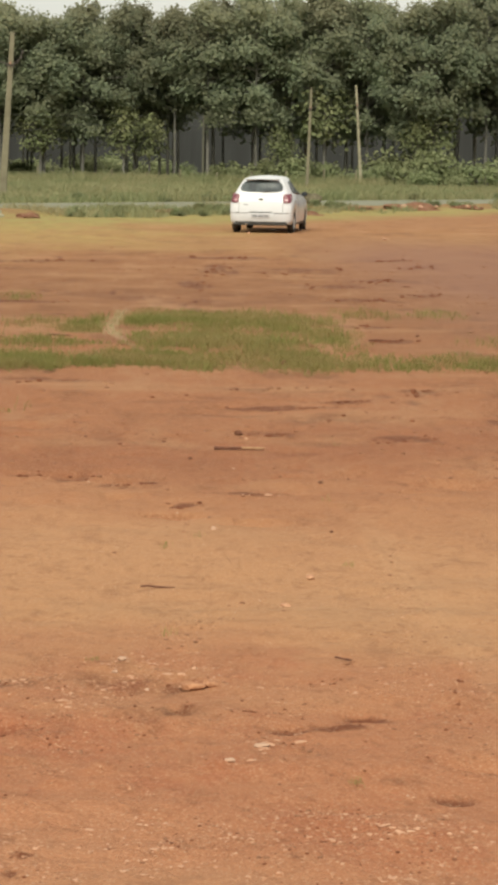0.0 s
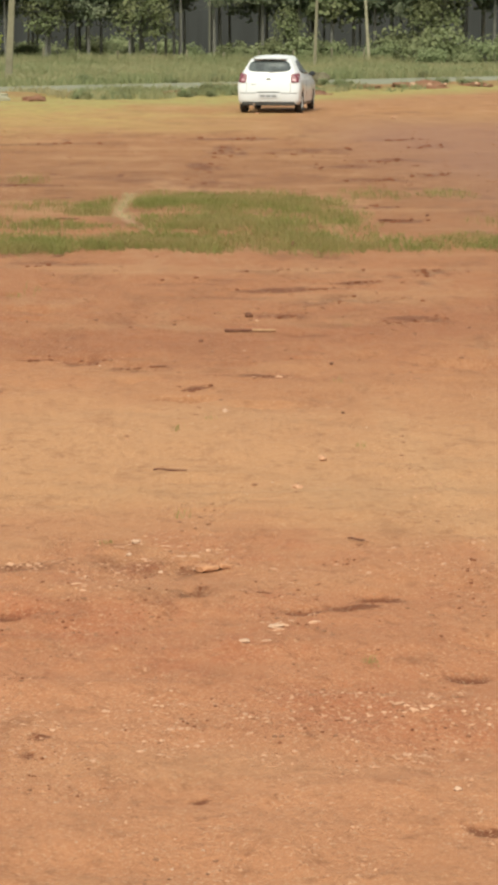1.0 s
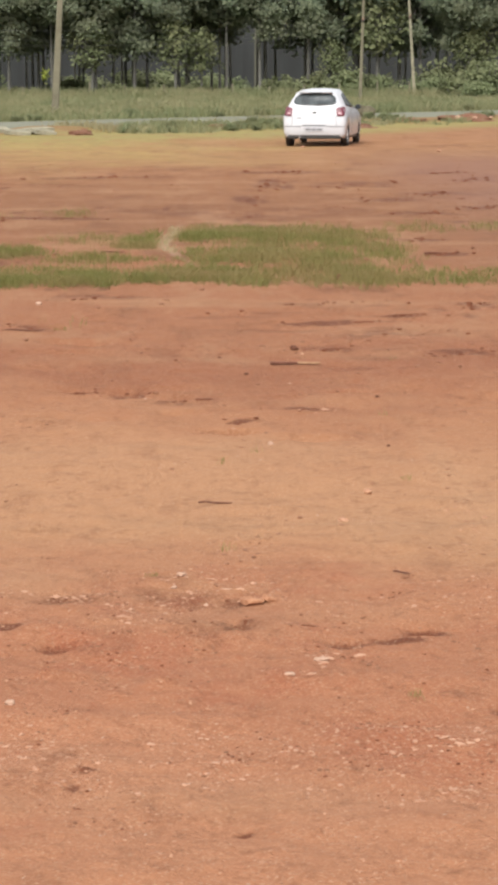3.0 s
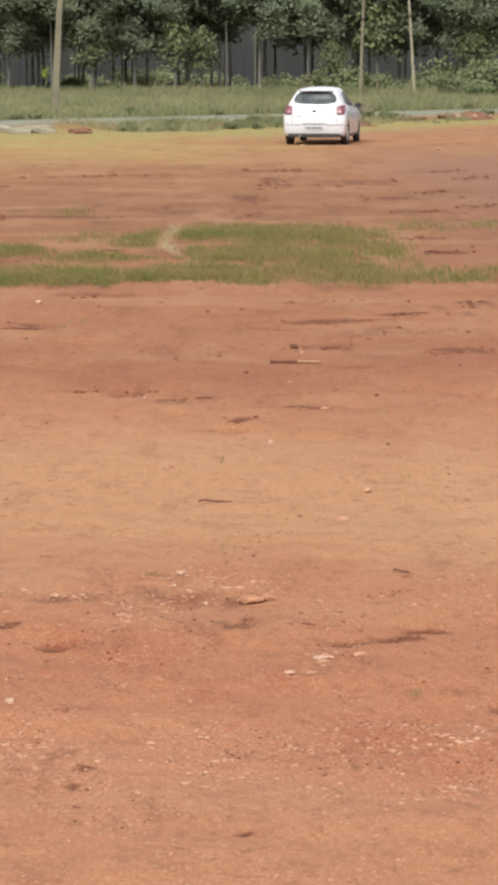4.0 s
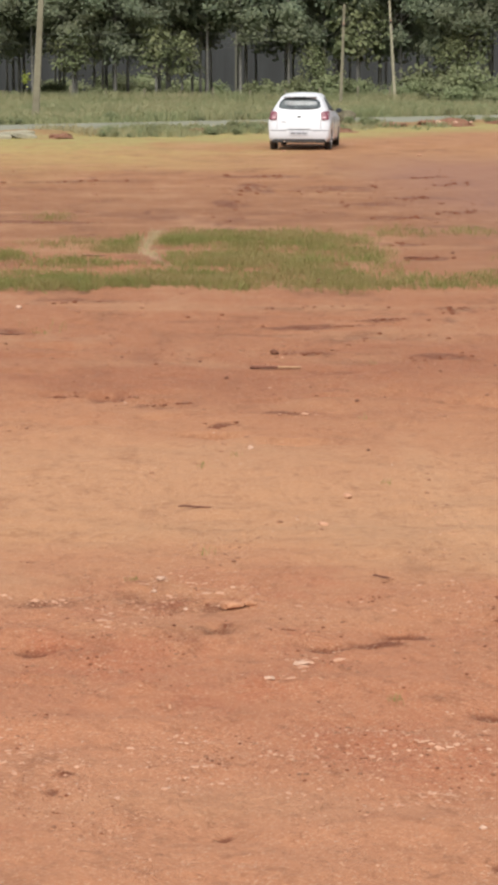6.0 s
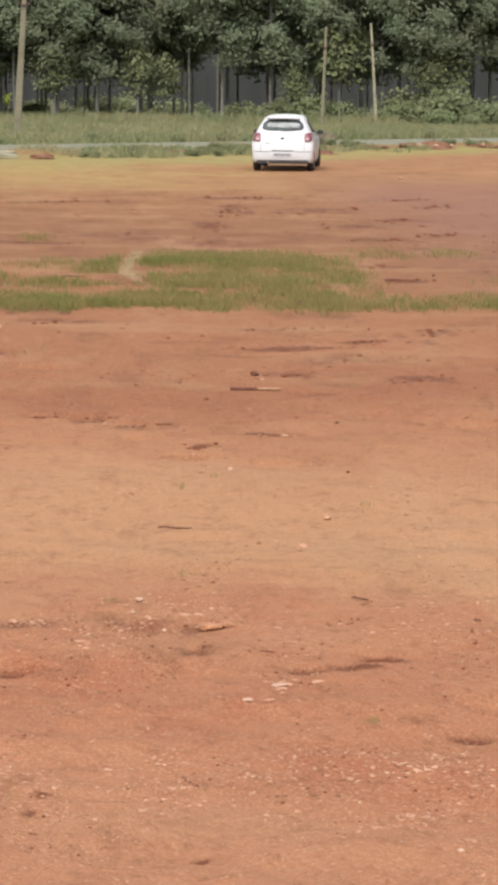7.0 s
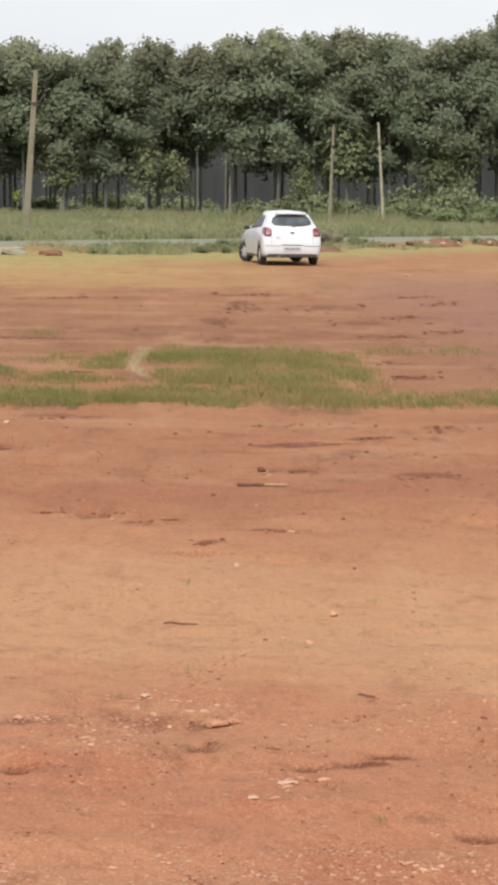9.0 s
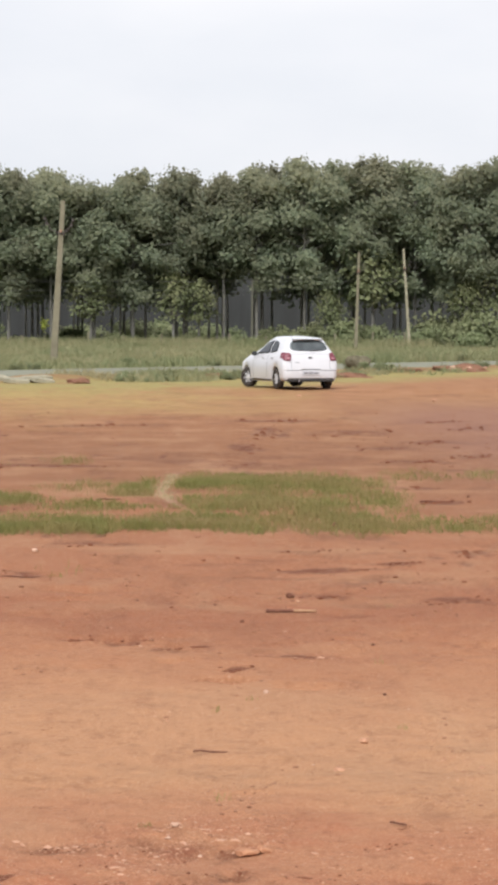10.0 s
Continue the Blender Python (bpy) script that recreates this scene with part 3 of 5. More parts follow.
# ---- the car ----
STATIONS = (  # y from the rear axle, under, sill half width, widest half, belt half, belt z, top half, top edge z, roof z
    (-0.690, 0.36, 0.56, 0.62, 0.58, 0.56, 0.50, 0.575, 0.58),
    (-0.675, 0.30, 0.68, 0.75, 0.71, 0.64, 0.62, 0.66, 0.67),
    (-0.630, 0.26, 0.75, 0.815, 0.750, 0.86, 0.64, 0.89, 0.905),
    (-0.580, 0.25, 0.78, 0.832, 0.765, 0.95, 0.655, 1.02, 1.040),
    (-0.470, 0.24, 0.79, 0.842, 0.775, 0.980, 0.610, 1.16, 1.19),
    (-0.360, 0.23, 0.80, 0.846, 0.780, 0.990, 0.555, 1.315, 1.350),
    (-0.270, 0.22, 0.80, 0.847, 0.780, 0.995, 0.525, 1.400, 1.445),
    (-0.100, 0.21, 0.80, 0.847, 0.780, 0.995, 0.520, 1.425, 1.485),
    (0.400, 0.20, 0.80, 0.847, 0.780, 0.985, 0.530, 1.440, 1.520),
    (0.950, 0.20, 0.80, 0.847, 0.778, 0.970, 0.530, 1.435, 1.518),
    (1.300, 0.20, 0.80, 0.847, 0.775, 0.962, 0.525, 1.375, 1.440),
    (1.680, 0.20, 0.80, 0.847, 0.775, 0.955, 0.585, 1.190, 1.235),
    (2.050, 0.20, 0.80, 0.845, 0.770, 0.955, 0.690, 1.020, 1.040),
    (2.450, 0.20, 0.80, 0.840, 0.760, 0.910, 0.700, 0.950, 0.985),
    (2.900, 0.22, 0.77, 0.820, 0.725, 0.820, 0.650, 0.860, 0.890),
    (3.130, 0.26, 0.68, 0.740, 0.650, 0.700, 0.560, 0.740, 0.770),
    (3.250, 0.34, 0.45, 0.540, 0.480, 0.560, 0.400, 0.590, 0.600))
WHEELBASE, WHEEL_R, TRACK = 2.49, 0.295, 1.475


def car_shell():
    table = np.array(STATIONS)
    ys = sorted(set(np.round(np.concatenate([np.linspace(-0.69, -0.28, 18), np.linspace(-0.25, 3.25, 71), [-0.36, 0.36, 2.13, 2.85]]), 4)))
    bm = bmesh.new()
    rings = []
    for y in ys:
        und, ws, wm, wb, zb, wt, zt, zr = [np.interp(y, table[:, 0], table[:, k]) for k in range(1, 9)]
        arch = 0.0
        for c in (0.0, WHEELBASE):
            if abs(y - c) < 0.345:
                arch = max(arch, WHEEL_R + math.sqrt(0.345 ** 2 - (y - c) ** 2))
        low = max(und, arch)
        z2 = max(und + 0.10, arch + 0.004)
        zm = max(0.60 if zb > 0.75 else (und + zb) / 2, arch + 0.02)
        prof = [(0.0, low), (ws * 0.55, low), (ws, low), (ws + (wm - ws) * 0.7, z2), (wm, zm), (wm * 0.992, zm + (zb - zm) * 0.55), (wb, zb),
                (wb * 0.4 + wt * 0.6 + 0.012, zb * 0.4 + zt * 0.6), (wt, zt), (wt * 0.86, zt + (zr - zt) * 0.62), (wt * 0.45, zr - (zr - zt) * 0.1), (0.0, zr)]
        full = prof + [(-a, b) for a, b in prof[-2:0:-1]]
        rings.append([bm.verts.new((a, y, b)) for a, b in full])
    n = len(rings[0])
    for a, b in zip(rings, rings[1:]):
        for k in range(n):
            bm.faces.new((a[k], b[k], b[(k + 1) % n], a[(k + 1) % n]))
    bm.faces.new(rings[0])
    bm.faces.new(rings[-1][::-1])
    bmesh.ops.triangulate(bm, faces=[f for f in bm.faces if len(f.verts) > 4])
    bmesh.ops.recalc_face_normals(bm, faces=bm.faces)
    return bm


def on_shell(tree, corners, way, nu, nv, proud=0.006, deep=0.012, round_=0.0, limit=None):
    """A panel that lies on the shell: a grid between four corners (in the plane across the axis 'way'), thrown onto it."""
    bm = bmesh.new()
    axis = Vector(way)
    top, under = {}, {}
    for i in range(nu + 1):
        for j in range(nv + 1):
            u, v = i / nu, j / nv
            if round_:
                du, dv = 2 * u - 1, 2 * v - 1
                u = 0.5 + 0.5 * du * (1 - round_ * dv ** 4)
                v = 0.5 + 0.5 * dv * (1 - round_ * du ** 4)
            a, b, c, d = [Vector(k) for k in corners]
            p = a * (1 - u) * (1 - v) + b * u * (1 - v) + c * u * v + d * (1 - u) * v
            start = p - axis * 6
            hit = tree.ray_cast(start, axis)[0]
            q = hit.copy() if hit is not None else p
            if limit is not None:
                q.y = min(q.y, limit)
            top[i, j] = bm.verts.new(q - axis * proud)
            under[i, j] = bm.verts.new(q + axis * deep)
    for i in range(nu):
        for j in range(nv):
            bm.faces.new((top[i, j], top[i + 1, j], top[i + 1, j + 1], top[i, j + 1]))
    rim = [(i, 0) for i in range(nu)] + [(nu, j) for j in range(nv)] + [(i, nv) for i in range(nu, 0, -1)] + [(0, j) for j in range(nv, 0, -1)]
    for a, b in zip(rim, rim[1:] + rim[:1]):
        bm.faces.new((top[a], under[a], under[b], top[b]))
    bmesh.ops.recalc_face_normals(bm, faces=bm.faces)
    return bm


def ring_solid(bm, profile, sides=28):
    """A body of revolution about x from (x, radius) pairs."""
    rings = [[bm.verts.new((x, r * math.cos(a), r * math.sin(a))) for a in (2 * math.pi * k / sides for k in range(sides))] for x, r in profile]
    for a, b in zip(rings, rings[1:]):
        for k in range(sides):
            bm.faces.new((a[k], b[k], b[(k + 1) % sides], a[(k + 1) % sides]))
    bmesh.ops.recalc_face_normals(bm, faces=bm.faces)


def add_wheel(car, side, y):
    wheel = new("wheel")
    wheel.parent = car
    wheel.matrix_basis = pose(side * TRACK / 2, y, WHEEL_R)
    bm = bmesh.new()
    ring_solid(bm, [(-0.085, 0.19), (-0.09, 0.27), (-0.07, 0.293), (0.07, 0.293), (0.09, 0.27), (0.085, 0.19), (-0.085, 0.19)])
    part("tyre", bm, "tyre_rubber", wheel, smooth=True)
    bm = bmesh.new()
    ring_solid(bm, [(-0.07, 0.192), (0.072, 0.192), (0.076, 0.176), (0.04, 0.165), (-0.05, 0.16)])
    bmesh.ops.create_cone(bm, cap_ends=True, segments=20, radius1=0.05, radius2=0.04, depth=0.06, matrix=Matrix.Translation((side * 0.05, 0, 0)) @ Matrix.Rotation(radians(90), 4, "Y"))
    for k in range(7):
        turn = Matrix.Rotation(2 * math.pi * k / 7, 4, "X")
        box(bm, (0.03, 0.042, 0.15), turn @ Matrix.Translation((side * 0.055, 0, 0.105)), 0.006)
    part("rim", bm, "alloy", wheel, "silver seven-spoke wheel rim")
    bm = bmesh.new()
    bmesh.ops.create_cone(bm, cap_ends=True, segments=24, radius1=0.165, radius2=0.165, depth=0.03)
    bm.transform(Matrix.Translation((side * 0.015, 0, 0)) @ Matrix.Rotation(radians(90), 4, "Y"))
    part("brake_drum", bm, "iron", wheel)
    return wheel


def build_car():
    car = thing("car", pose(2.15, 61, 0), "white hatchback car with red tail lamps and dark windows", "car")
    bm = car_shell()
    from mathutils.bvhtree import BVHTree
    tree = BVHTree.FromBMesh(bm)
    part("body", bm, "white_paint", car, smooth=True)
    aft, east, west = (0, 1, 0), (-1, 0, 0), (1, 0, 0)
    part("rear_window", on_shell(tree, [(-0.605, 0, 1.085), (0.605, 0, 1.085), (0.50, 0, 1.395), (-0.50, 0, 1.395)], aft, 18, 12, round_=0.17), "tinted_glass", car, "dark rear window", True)
    bm = bmesh.new()
    box(bm, (0.90, 0.20, 0.03), pose(0, -0.335, 1.437, 7), 0.013)
    part("spoiler", bm, "white_paint", car)
    bm = bmesh.new()
    box(bm, (0.34, 0.02, 0.026), pose(0, -0.425, 1.412), 0.006)
    part("brake_light", bm, "black_plastic", car)
    for s in (-1, 1):
        lamp = part("tail_light", on_shell(tree, [(s * 0.600, 0, 0.80), (s * 0.825, 0, 0.82), (s * 0.790, 0, 1.06), (s * 0.575, 0, 1.03)], aft, 12, 10, 0.022, round_=0.12, limit=-0.36), "lamp_red", car, "red tail lamp with pale inset", True)
        part("reverse_light", on_shell(tree, [(s * 0.63, 0, 0.87), (s * 0.72, 0, 0.86), (s * 0.72, 0, 0.90), (s * 0.64, 0, 0.91)], aft, 3, 2, 0.028), "lamp_clear", lamp, "pale inset of the lamp")
        part("front_side_window", on_shell(tree, [(0, 0.74, 1.01), (0, 1.84, 0.985), (0, 1.30, 1.325), (0, 0.74, 1.395)], (-s, 0, 0), 10, 6), "side_glass", car, smooth=True)
        part("rear_side_window", on_shell(tree, [(0, 0.08, 1.07), (0, 0.69, 1.012), (0, 0.69, 1.395), (0, 0.26, 1.335)], (-s, 0, 0), 8, 6, round_=0.08), "side_glass", car, smooth=True)
        for y in (0.70, 1.86):
            part("door_seam", on_shell(tree, [(0, y - 0.004, 0.34), (0, y + 0.004, 0.34), (0, y + 0.004, 0.96), (0, y - 0.004, 0.96)], (-s, 0, 0), 1, 10, 0.003), "seam", car)
        for y in (0.30, 1.02):
            bm = bmesh.new()
            box(bm, (0.035, 0.18, 0.03), pose(s * 0.838, y, 0.88), 0.01)
            part("door_handle", bm, "white_paint", car)
        bm = bmesh.new()
        bmesh.ops.create_icosphere(bm, subdivisions=3, radius=1.0)
        bm.transform(pose(s * 0.895, 1.62, 1.0) @ Matrix.Diagonal((0.090, 0.065, 0.068, 1)))
        box(bm, (0.10, 0.04, 0.03), pose(s * 0.83, 1.64, 0.97), 0.008)
        mirror = part("wing_mirror", bm, "black_plastic", car, "dark wing mirror")
        bm = bmesh.new()
        bmesh.ops.create_cone(bm, cap_ends=True, segments=20, radius1=1, radius2=1, depth=0.1)
        bm.transform(pose(s * 0.895, 1.558, 1.005, 90) @ Matrix.Diagonal((0.068, 0.048, 0.1, 1)))
        part("mirror_glass", bm, "side_glass", mirror)
        part("sill", on_shell(tree, [(0, 0.42, 0.225), (0, 2.07, 0.225), (0, 2.07, 0.265), (0, 0.42, 0.265)], (-s, 0, 0), 6, 1, 0.006), "black_plastic", car)
        part("bumper_seam", on_shell(tree, [(s * 0.34, 0, 0.526), (s * 0.80, 0, 0.530), (s * 0.80, 0, 0.547), (s * 0.34, 0, 0.542)], aft, 10, 1, 0.003), "seam", car)
        part("tailgate_seam", on_shell(tree, [(s * 0.585, 0, 0.56), (s * 0.600, 0, 0.56), (s * 0.590, 0, 0.80), (s * 0.575, 0, 0.80)], aft, 1, 8, 0.003), "seam_and_shade_grey", car)
    # grey strip laid along the tailgate's crease to paint its soft shading
    part("tailgate_crease_shade", on_shell(tree, [(-0.57, 0, 1.000), (0.57, 0, 1.000), (0.57, 0, 1.014), (-0.57, 0, 1.014)], aft, 16, 1, 0.004), "seam_and_shade_grey", car)
    part("model_badge", on_shell(tree, [(-0.47, 0, 0.745), (-0.34, 0, 0.745), (-0.34, 0, 0.775), (-0.47, 0, 0.775)], aft, 4, 1, 0.006), "seam_and_shade_grey", car)
    bm = bmesh.new()
    box(bm, (1.44, 0.12, 0.125), pose(0, -0.615, 0.275), 0.025)
    part("bumper_lip", bm, "black_plastic", car, "black lower bumper trim")
    bm = bmesh.new()
    box(bm, (1.14, 2.95, 0.10), pose(0, 1.25, 0.27))
    box(bm, (1.04, 0.9, 0.4), pose(0, 0.0, 0.45))
    box(bm, (1.04, 0.9, 0.4), pose(0, WHEELBASE, 0.45))
    part("underbody", bm, "black_plastic", car)
    for y in (0.0, WHEELBASE):
        bm = bmesh.new()
        box(bm, (1.40, 0.09, 0.09), pose(0, y, WHEEL_R), 0.02)
        part("axle", bm, "iron", car)
    bm = bmesh.new()
    bmesh.ops.create_cone(bm, cap_ends=True, segments=16, radius1=0.03, radius2=0.03, depth=0.25)
    bm.transform(pose(-0.38, -0.62, 0.25, 90))
    part("exhaust_pipe", bm, "chrome", car)
    bm = on_shell(tree, [(-0.26, 0, 0.405), (0.26, 0, 0.405), (0.26, 0, 0.515), (-0.26, 0, 0.515)], aft, 4, 2, 0.02)
    plate = part("number_plate", bm, "plate", car, "pale number plate")
    for x in (-0.15, 0.0, 0.15):
        part("plate_bar", on_shell(tree, [(x - 0.06, 0, 0.435), (x + 0.06, 0, 0.435), (x + 0.06, 0, 0.485), (x - 0.06, 0, 0.485)], aft, 2, 1, 0.025), "ink", plate)
    part("tailgate_handle", on_shell(tree, [(-0.33, 0, 0.545), (0.33, 0, 0.545), (0.29, 0, 0.575), (-0.29, 0, 0.575)], aft, 6, 1, 0.004), "seam", car)
    part("emblem", on_shell(tree, [(-0.065, 0, 0.875), (0.065, 0, 0.875), (0.065, 0, 0.925), (-0.065, 0, 0.925)], aft, 6, 4, 0.012, round_=0.3), "black_plastic", car, "dark oval emblem")
    bm = bmesh.new()
    tube(bm, [(0.0, -0.60, 1.085), (0.2, -0.585, 1.12), (0.36, -0.57, 1.13)], [0.012, 0.01, 0.006], 6)
    part("rear_wiper", bm, "black_plastic", car)
    bm = on_shell(tree, [(-0.66, 0, 1.02), (0.66, 0, 1.02), (0.54, 0, 1.40), (-0.54, 0, 1.40)], (0, -1, 0), 10, 6)
    part("windscreen", bm, "tinted_glass", car, smooth=True)
    for s in (-1, 1):
        part("headlight", on_shell(tree, [(s * 0.42, 0, 0.62), (s * 0.68, 0, 0.66), (s * 0.64, 0, 0.76), (s * 0.42, 0, 0.70)], (0, -1, 0), 4, 3, 0.01), "lamp_clear", car)
    wheels = [add_wheel(car, s, y) for y in (0.0, WHEELBASE) for s in (-1, 1)]
    return car, wheels


CAR, WHEELS = build_car()
CAR_ROWS = (  # seconds, metres ahead, bearing, heading to the right of straight ahead
    (0.0, 61.0, 2.05, 9.9), (4.2, 61.0, 2.06, 9.9), (4.5, 61.08, 2.075, 9.8), (5.0, 61.28, 2.09, 9.2), (5.5, 61.55, 2.115, 8.4), (6.2, 61.92, 2.14, 7.4), (6.8, 62.25, 2.165, 6.7),
    (7.0, 62.38, 2.175, 6.2), (7.5, 62.72, 2.19, 3.9), (8.0, 63.12, 2.18, 1.2), (8.5, 63.55, 2.14, -3.6), (9.0, 64.05, 2.075, -9.0), (9.5, 64.58, 1.945, -14.0), (10.0, 65.15, 1.77, -19.0))


# ---- trees ----
def leaf_mesh(name, spots, rng, size, droop=0.35, outward=0.7):
    """Leaves folded along the midrib, at (x, y, z) spots, their faces turned up and away from the stem."""
    n = len(spots)
    p = np.array(spots)
    away = p * np.array([1, 1, 0])
    away /= np.linalg.norm(away, axis=1, keepdims=True) + 0.05
    face = away * outward + np.array([0, 0, 0.75]) + rng.normal(0, 0.42, (n, 3))
    face /= np.linalg.norm(face, axis=1, keepdims=True)
    d = rng.normal(0, 1, (n, 3)) - np.array([0, 0, droop])
    d -= face * np.sum(d * face, axis=1, keepdims=True)
    d /= np.linalg.norm(d, axis=1, keepdims=True)
    side = np.cross(face, d)
    ln = size * rng.uniform(0.6, 1.3, (n, 1))
    w = ln * 0.36
    v = np.stack([p, p + d * ln * 0.5 + side * w + face * ln * 0.07, p + d * ln, p + d * ln * 0.5 - side * w + face * ln * 0.07], 1)
    i = np.arange(n)[:, None] * 4
    f = np.concatenate([i + [0, 1, 2], i + [0, 2, 3]], 0)
    return from_arrays(name, v.reshape(-1, 3), f)


def tree_meshes(seed, height, low, spread, leaves, limbs=44):
    """A plantation tree: a straight tapered trunk, limbs from 'low' upwards, big drooping leaves in uneven clumps."""
    rng = np.random.default_rng(seed)
    bm = bmesh.new()
    bend = rng.normal(0, 0.25, 2)
    line = [(bend[0] * (k / 7) ** 2, bend[1] * (k / 7) ** 2, height * 0.9 * k / 7) for k in range(8)]
    tube(bm, line, [0.15 * (1 - 0.11 * k) for k in range(8)], 8)
    clumps = []
    for k in range(limbs):
        z = low + (height - low) * (0.02 + 0.96 * (k + rng.random()) / limbs)
        f = (z - low) / (height - low)
        reach = spread * (0.55 + 0.75 * math.sin(math.pi * min(0.92, f * 0.8 + 0.16))) * rng.uniform(0.55, 1.1) * (1.0 if f < 0.86 else 0.55)
        a = rng.uniform(0, 2 * math.pi)
        root = Vector((bend[0] * f * f, bend[1] * f * f, min(z - 0.5, height * 0.86)))
        tip = Vector((math.cos(a) * reach, math.sin(a) * reach, z + rng.uniform(-0.2, 0.5)))
        tube(bm, [root, root.lerp(tip, 0.5) + Vector((0, 0, 0.25)), tip], [0.055, 0.04, 0.015], 5)
        clumps.append((tip, rng.uniform(0.7, 1.5) * (0.6 if f < 0.22 else 1.0 if f < 0.86 else 0.7)))
        clumps.append((root.lerp(tip, 0.6) + Vector((rng.normal(0, 0.4), rng.normal(0, 0.4), 0.3)), rng.uniform(0.8, 1.5)))
    me = bpy.data.meshes.new("trunk")
    bm.to_mesh(me)
    bm.free()
    spots = []
    weights = np.array([c[1] ** 2 for c in clumps])
    counts = rng.multinomial(leaves, weights / weights.sum())
    for (c, r), n in zip(clumps, counts):
        q = rng.normal(0, 1, (n, 3))
        q /= np.linalg.norm(q, axis=1, keepdims=True)
        q *= (r * rng.uniform(0.2, 1.08, (n, 1)))
        q[:, 2] *= 0.85
        spots.append(q + np.array(c))
    return me, leaf_mesh("crown", np.concatenate(spots), rng, 0.34)


def plant_tree(meshes, m, label, group):
    tree = thing("tree", m, label, "tree", group)
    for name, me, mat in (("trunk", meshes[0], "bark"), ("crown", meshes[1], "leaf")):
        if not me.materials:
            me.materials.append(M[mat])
        ob = new(name, me)
        ob.parent = tree
    return tree


# the uneven top of the wood: metres across, metres high
CANOPY = ((-40, 15.0), (-19.6, 15.4), (-15.0, 15.6), (-12.6, 14.0), (-10.0, 14.1), (-7.7, 15.6), (-5.8, 14.9), (-3.9, 15.6), (-0.8, 14.7), (1.8, 15.8), (5.0, 16.4), (8.0, 16.7), (10.5, 16.1), (14.5, 16.4), (17.5, 15.8), (20.4, 15.8), (23.0, 15.3), (24.4, 17.9), (27, 17.5), (30, 15.4), (40, 15.2))


def build_wood():
    tall = [(15.4, tree_meshes(31, 15.4, 5.0, 2.8, 9200)), (14.6, tree_meshes(32, 14.6, 5.2, 3.1, 9200)), (16.0, tree_meshes(33, 16.0, 6.8, 2.7, 9200)), (14.2, tree_meshes(34, 14.2, 3.8, 3.2, 9200))]
    deep = [(14.6, tree_meshes(35, 14.6, 6.0, 3.0, 1700, 26)), (13.8, tree_meshes(36, 13.8, 5.6, 3.1, 1700, 26))]
    rng = random.Random(5)
    rows = ((189, 3.4, tall), (193.5, 3.7, tall), (199, 4.0, deep), (205, 3.4, deep), (212, 4.2, deep))
    for y, gap, kinds in rows:
        x = -36.0 + rng.random() * gap
        while x < 37:
            px = x + rng.uniform(-0.6, 0.6)
            high, meshes = kinds[rng.randrange(len(kinds))]
            sz = float(np.interp(px, [c[0] for c in CANOPY], [c[1] for c in CANOPY])) / high * rng.uniform(0.94, 1.0)
            sw = rng.uniform(0.92, 1.06)
            m = pose(px, y + rng.uniform(-1.2, 1.2), 0.05, 0, 0, rng.uniform(0, 360)) @ Matrix.Diagonal((sw, sw, sz, 1))
            plant_tree(meshes, m, "tall slender plantation tree with large drooping green leaves", "plantation trees")
            x += gap * rng.uniform(0.85, 1.15)


def build_young_trees():
    kinds = [tree_meshes(37, 6.6, 3.0, 1.35, 1300), tree_meshes(38, 6.2, 2.8, 1.2, 1100)]
    for k, (x, y, sc) in enumerate(((-11.7, 186.5, 0.92), (-4.9, 186.0, 0.95), (-2.8, 187.5, 0.82), (7.9, 186.5, 0.7), (11.6, 187.5, 1.2), (19.0, 186.0, 0.8), (20.6, 187.5, 1.0))):
        tree = thing("young_tree", pose(x, y, 0.05, 0, 0, 70 * k) @ Matrix.Diagonal((sc, sc, sc, 1)), "slim young tree with pale yellow-green leaves before the wood", "tree", "young trees")
        for name, me, mat in (("trunk", kinds[k % 2][0], "bark"), ("crown", kinds[k % 2][1], "young_leaf")):
            if not me.materials:
                me.materials.append(M[mat])
            new(name, me).parent = tree
    rng = np.random.default_rng(39)
    # added sapling, its leaves coloured bright for a sunlit gap between the trunks
    tree = thing("young_tree", pose(-15.55, 187.0, 0.05), "added yellow-green sapling, leaves painted bright as a sunlit gap of the wood", "tree", "young trees")
    bm = bmesh.new()
    tube(bm, [(0, 0, 0), (0.03, 0, 1.2), (0, 0, 2.3)], [0.03, 0.02, 0.01], 6)
    part("trunk", bm, "bark", tree)
    mesh_part("crown", leaf_mesh("crown", rng.normal(0, 1, (70, 3)) * np.array([0.15, 0.15, 0.27]) + np.array([0, 0, 2.15]), rng, 0.24), "sunlit_gap_leaf", tree)


build_wood()
build_young_trees()


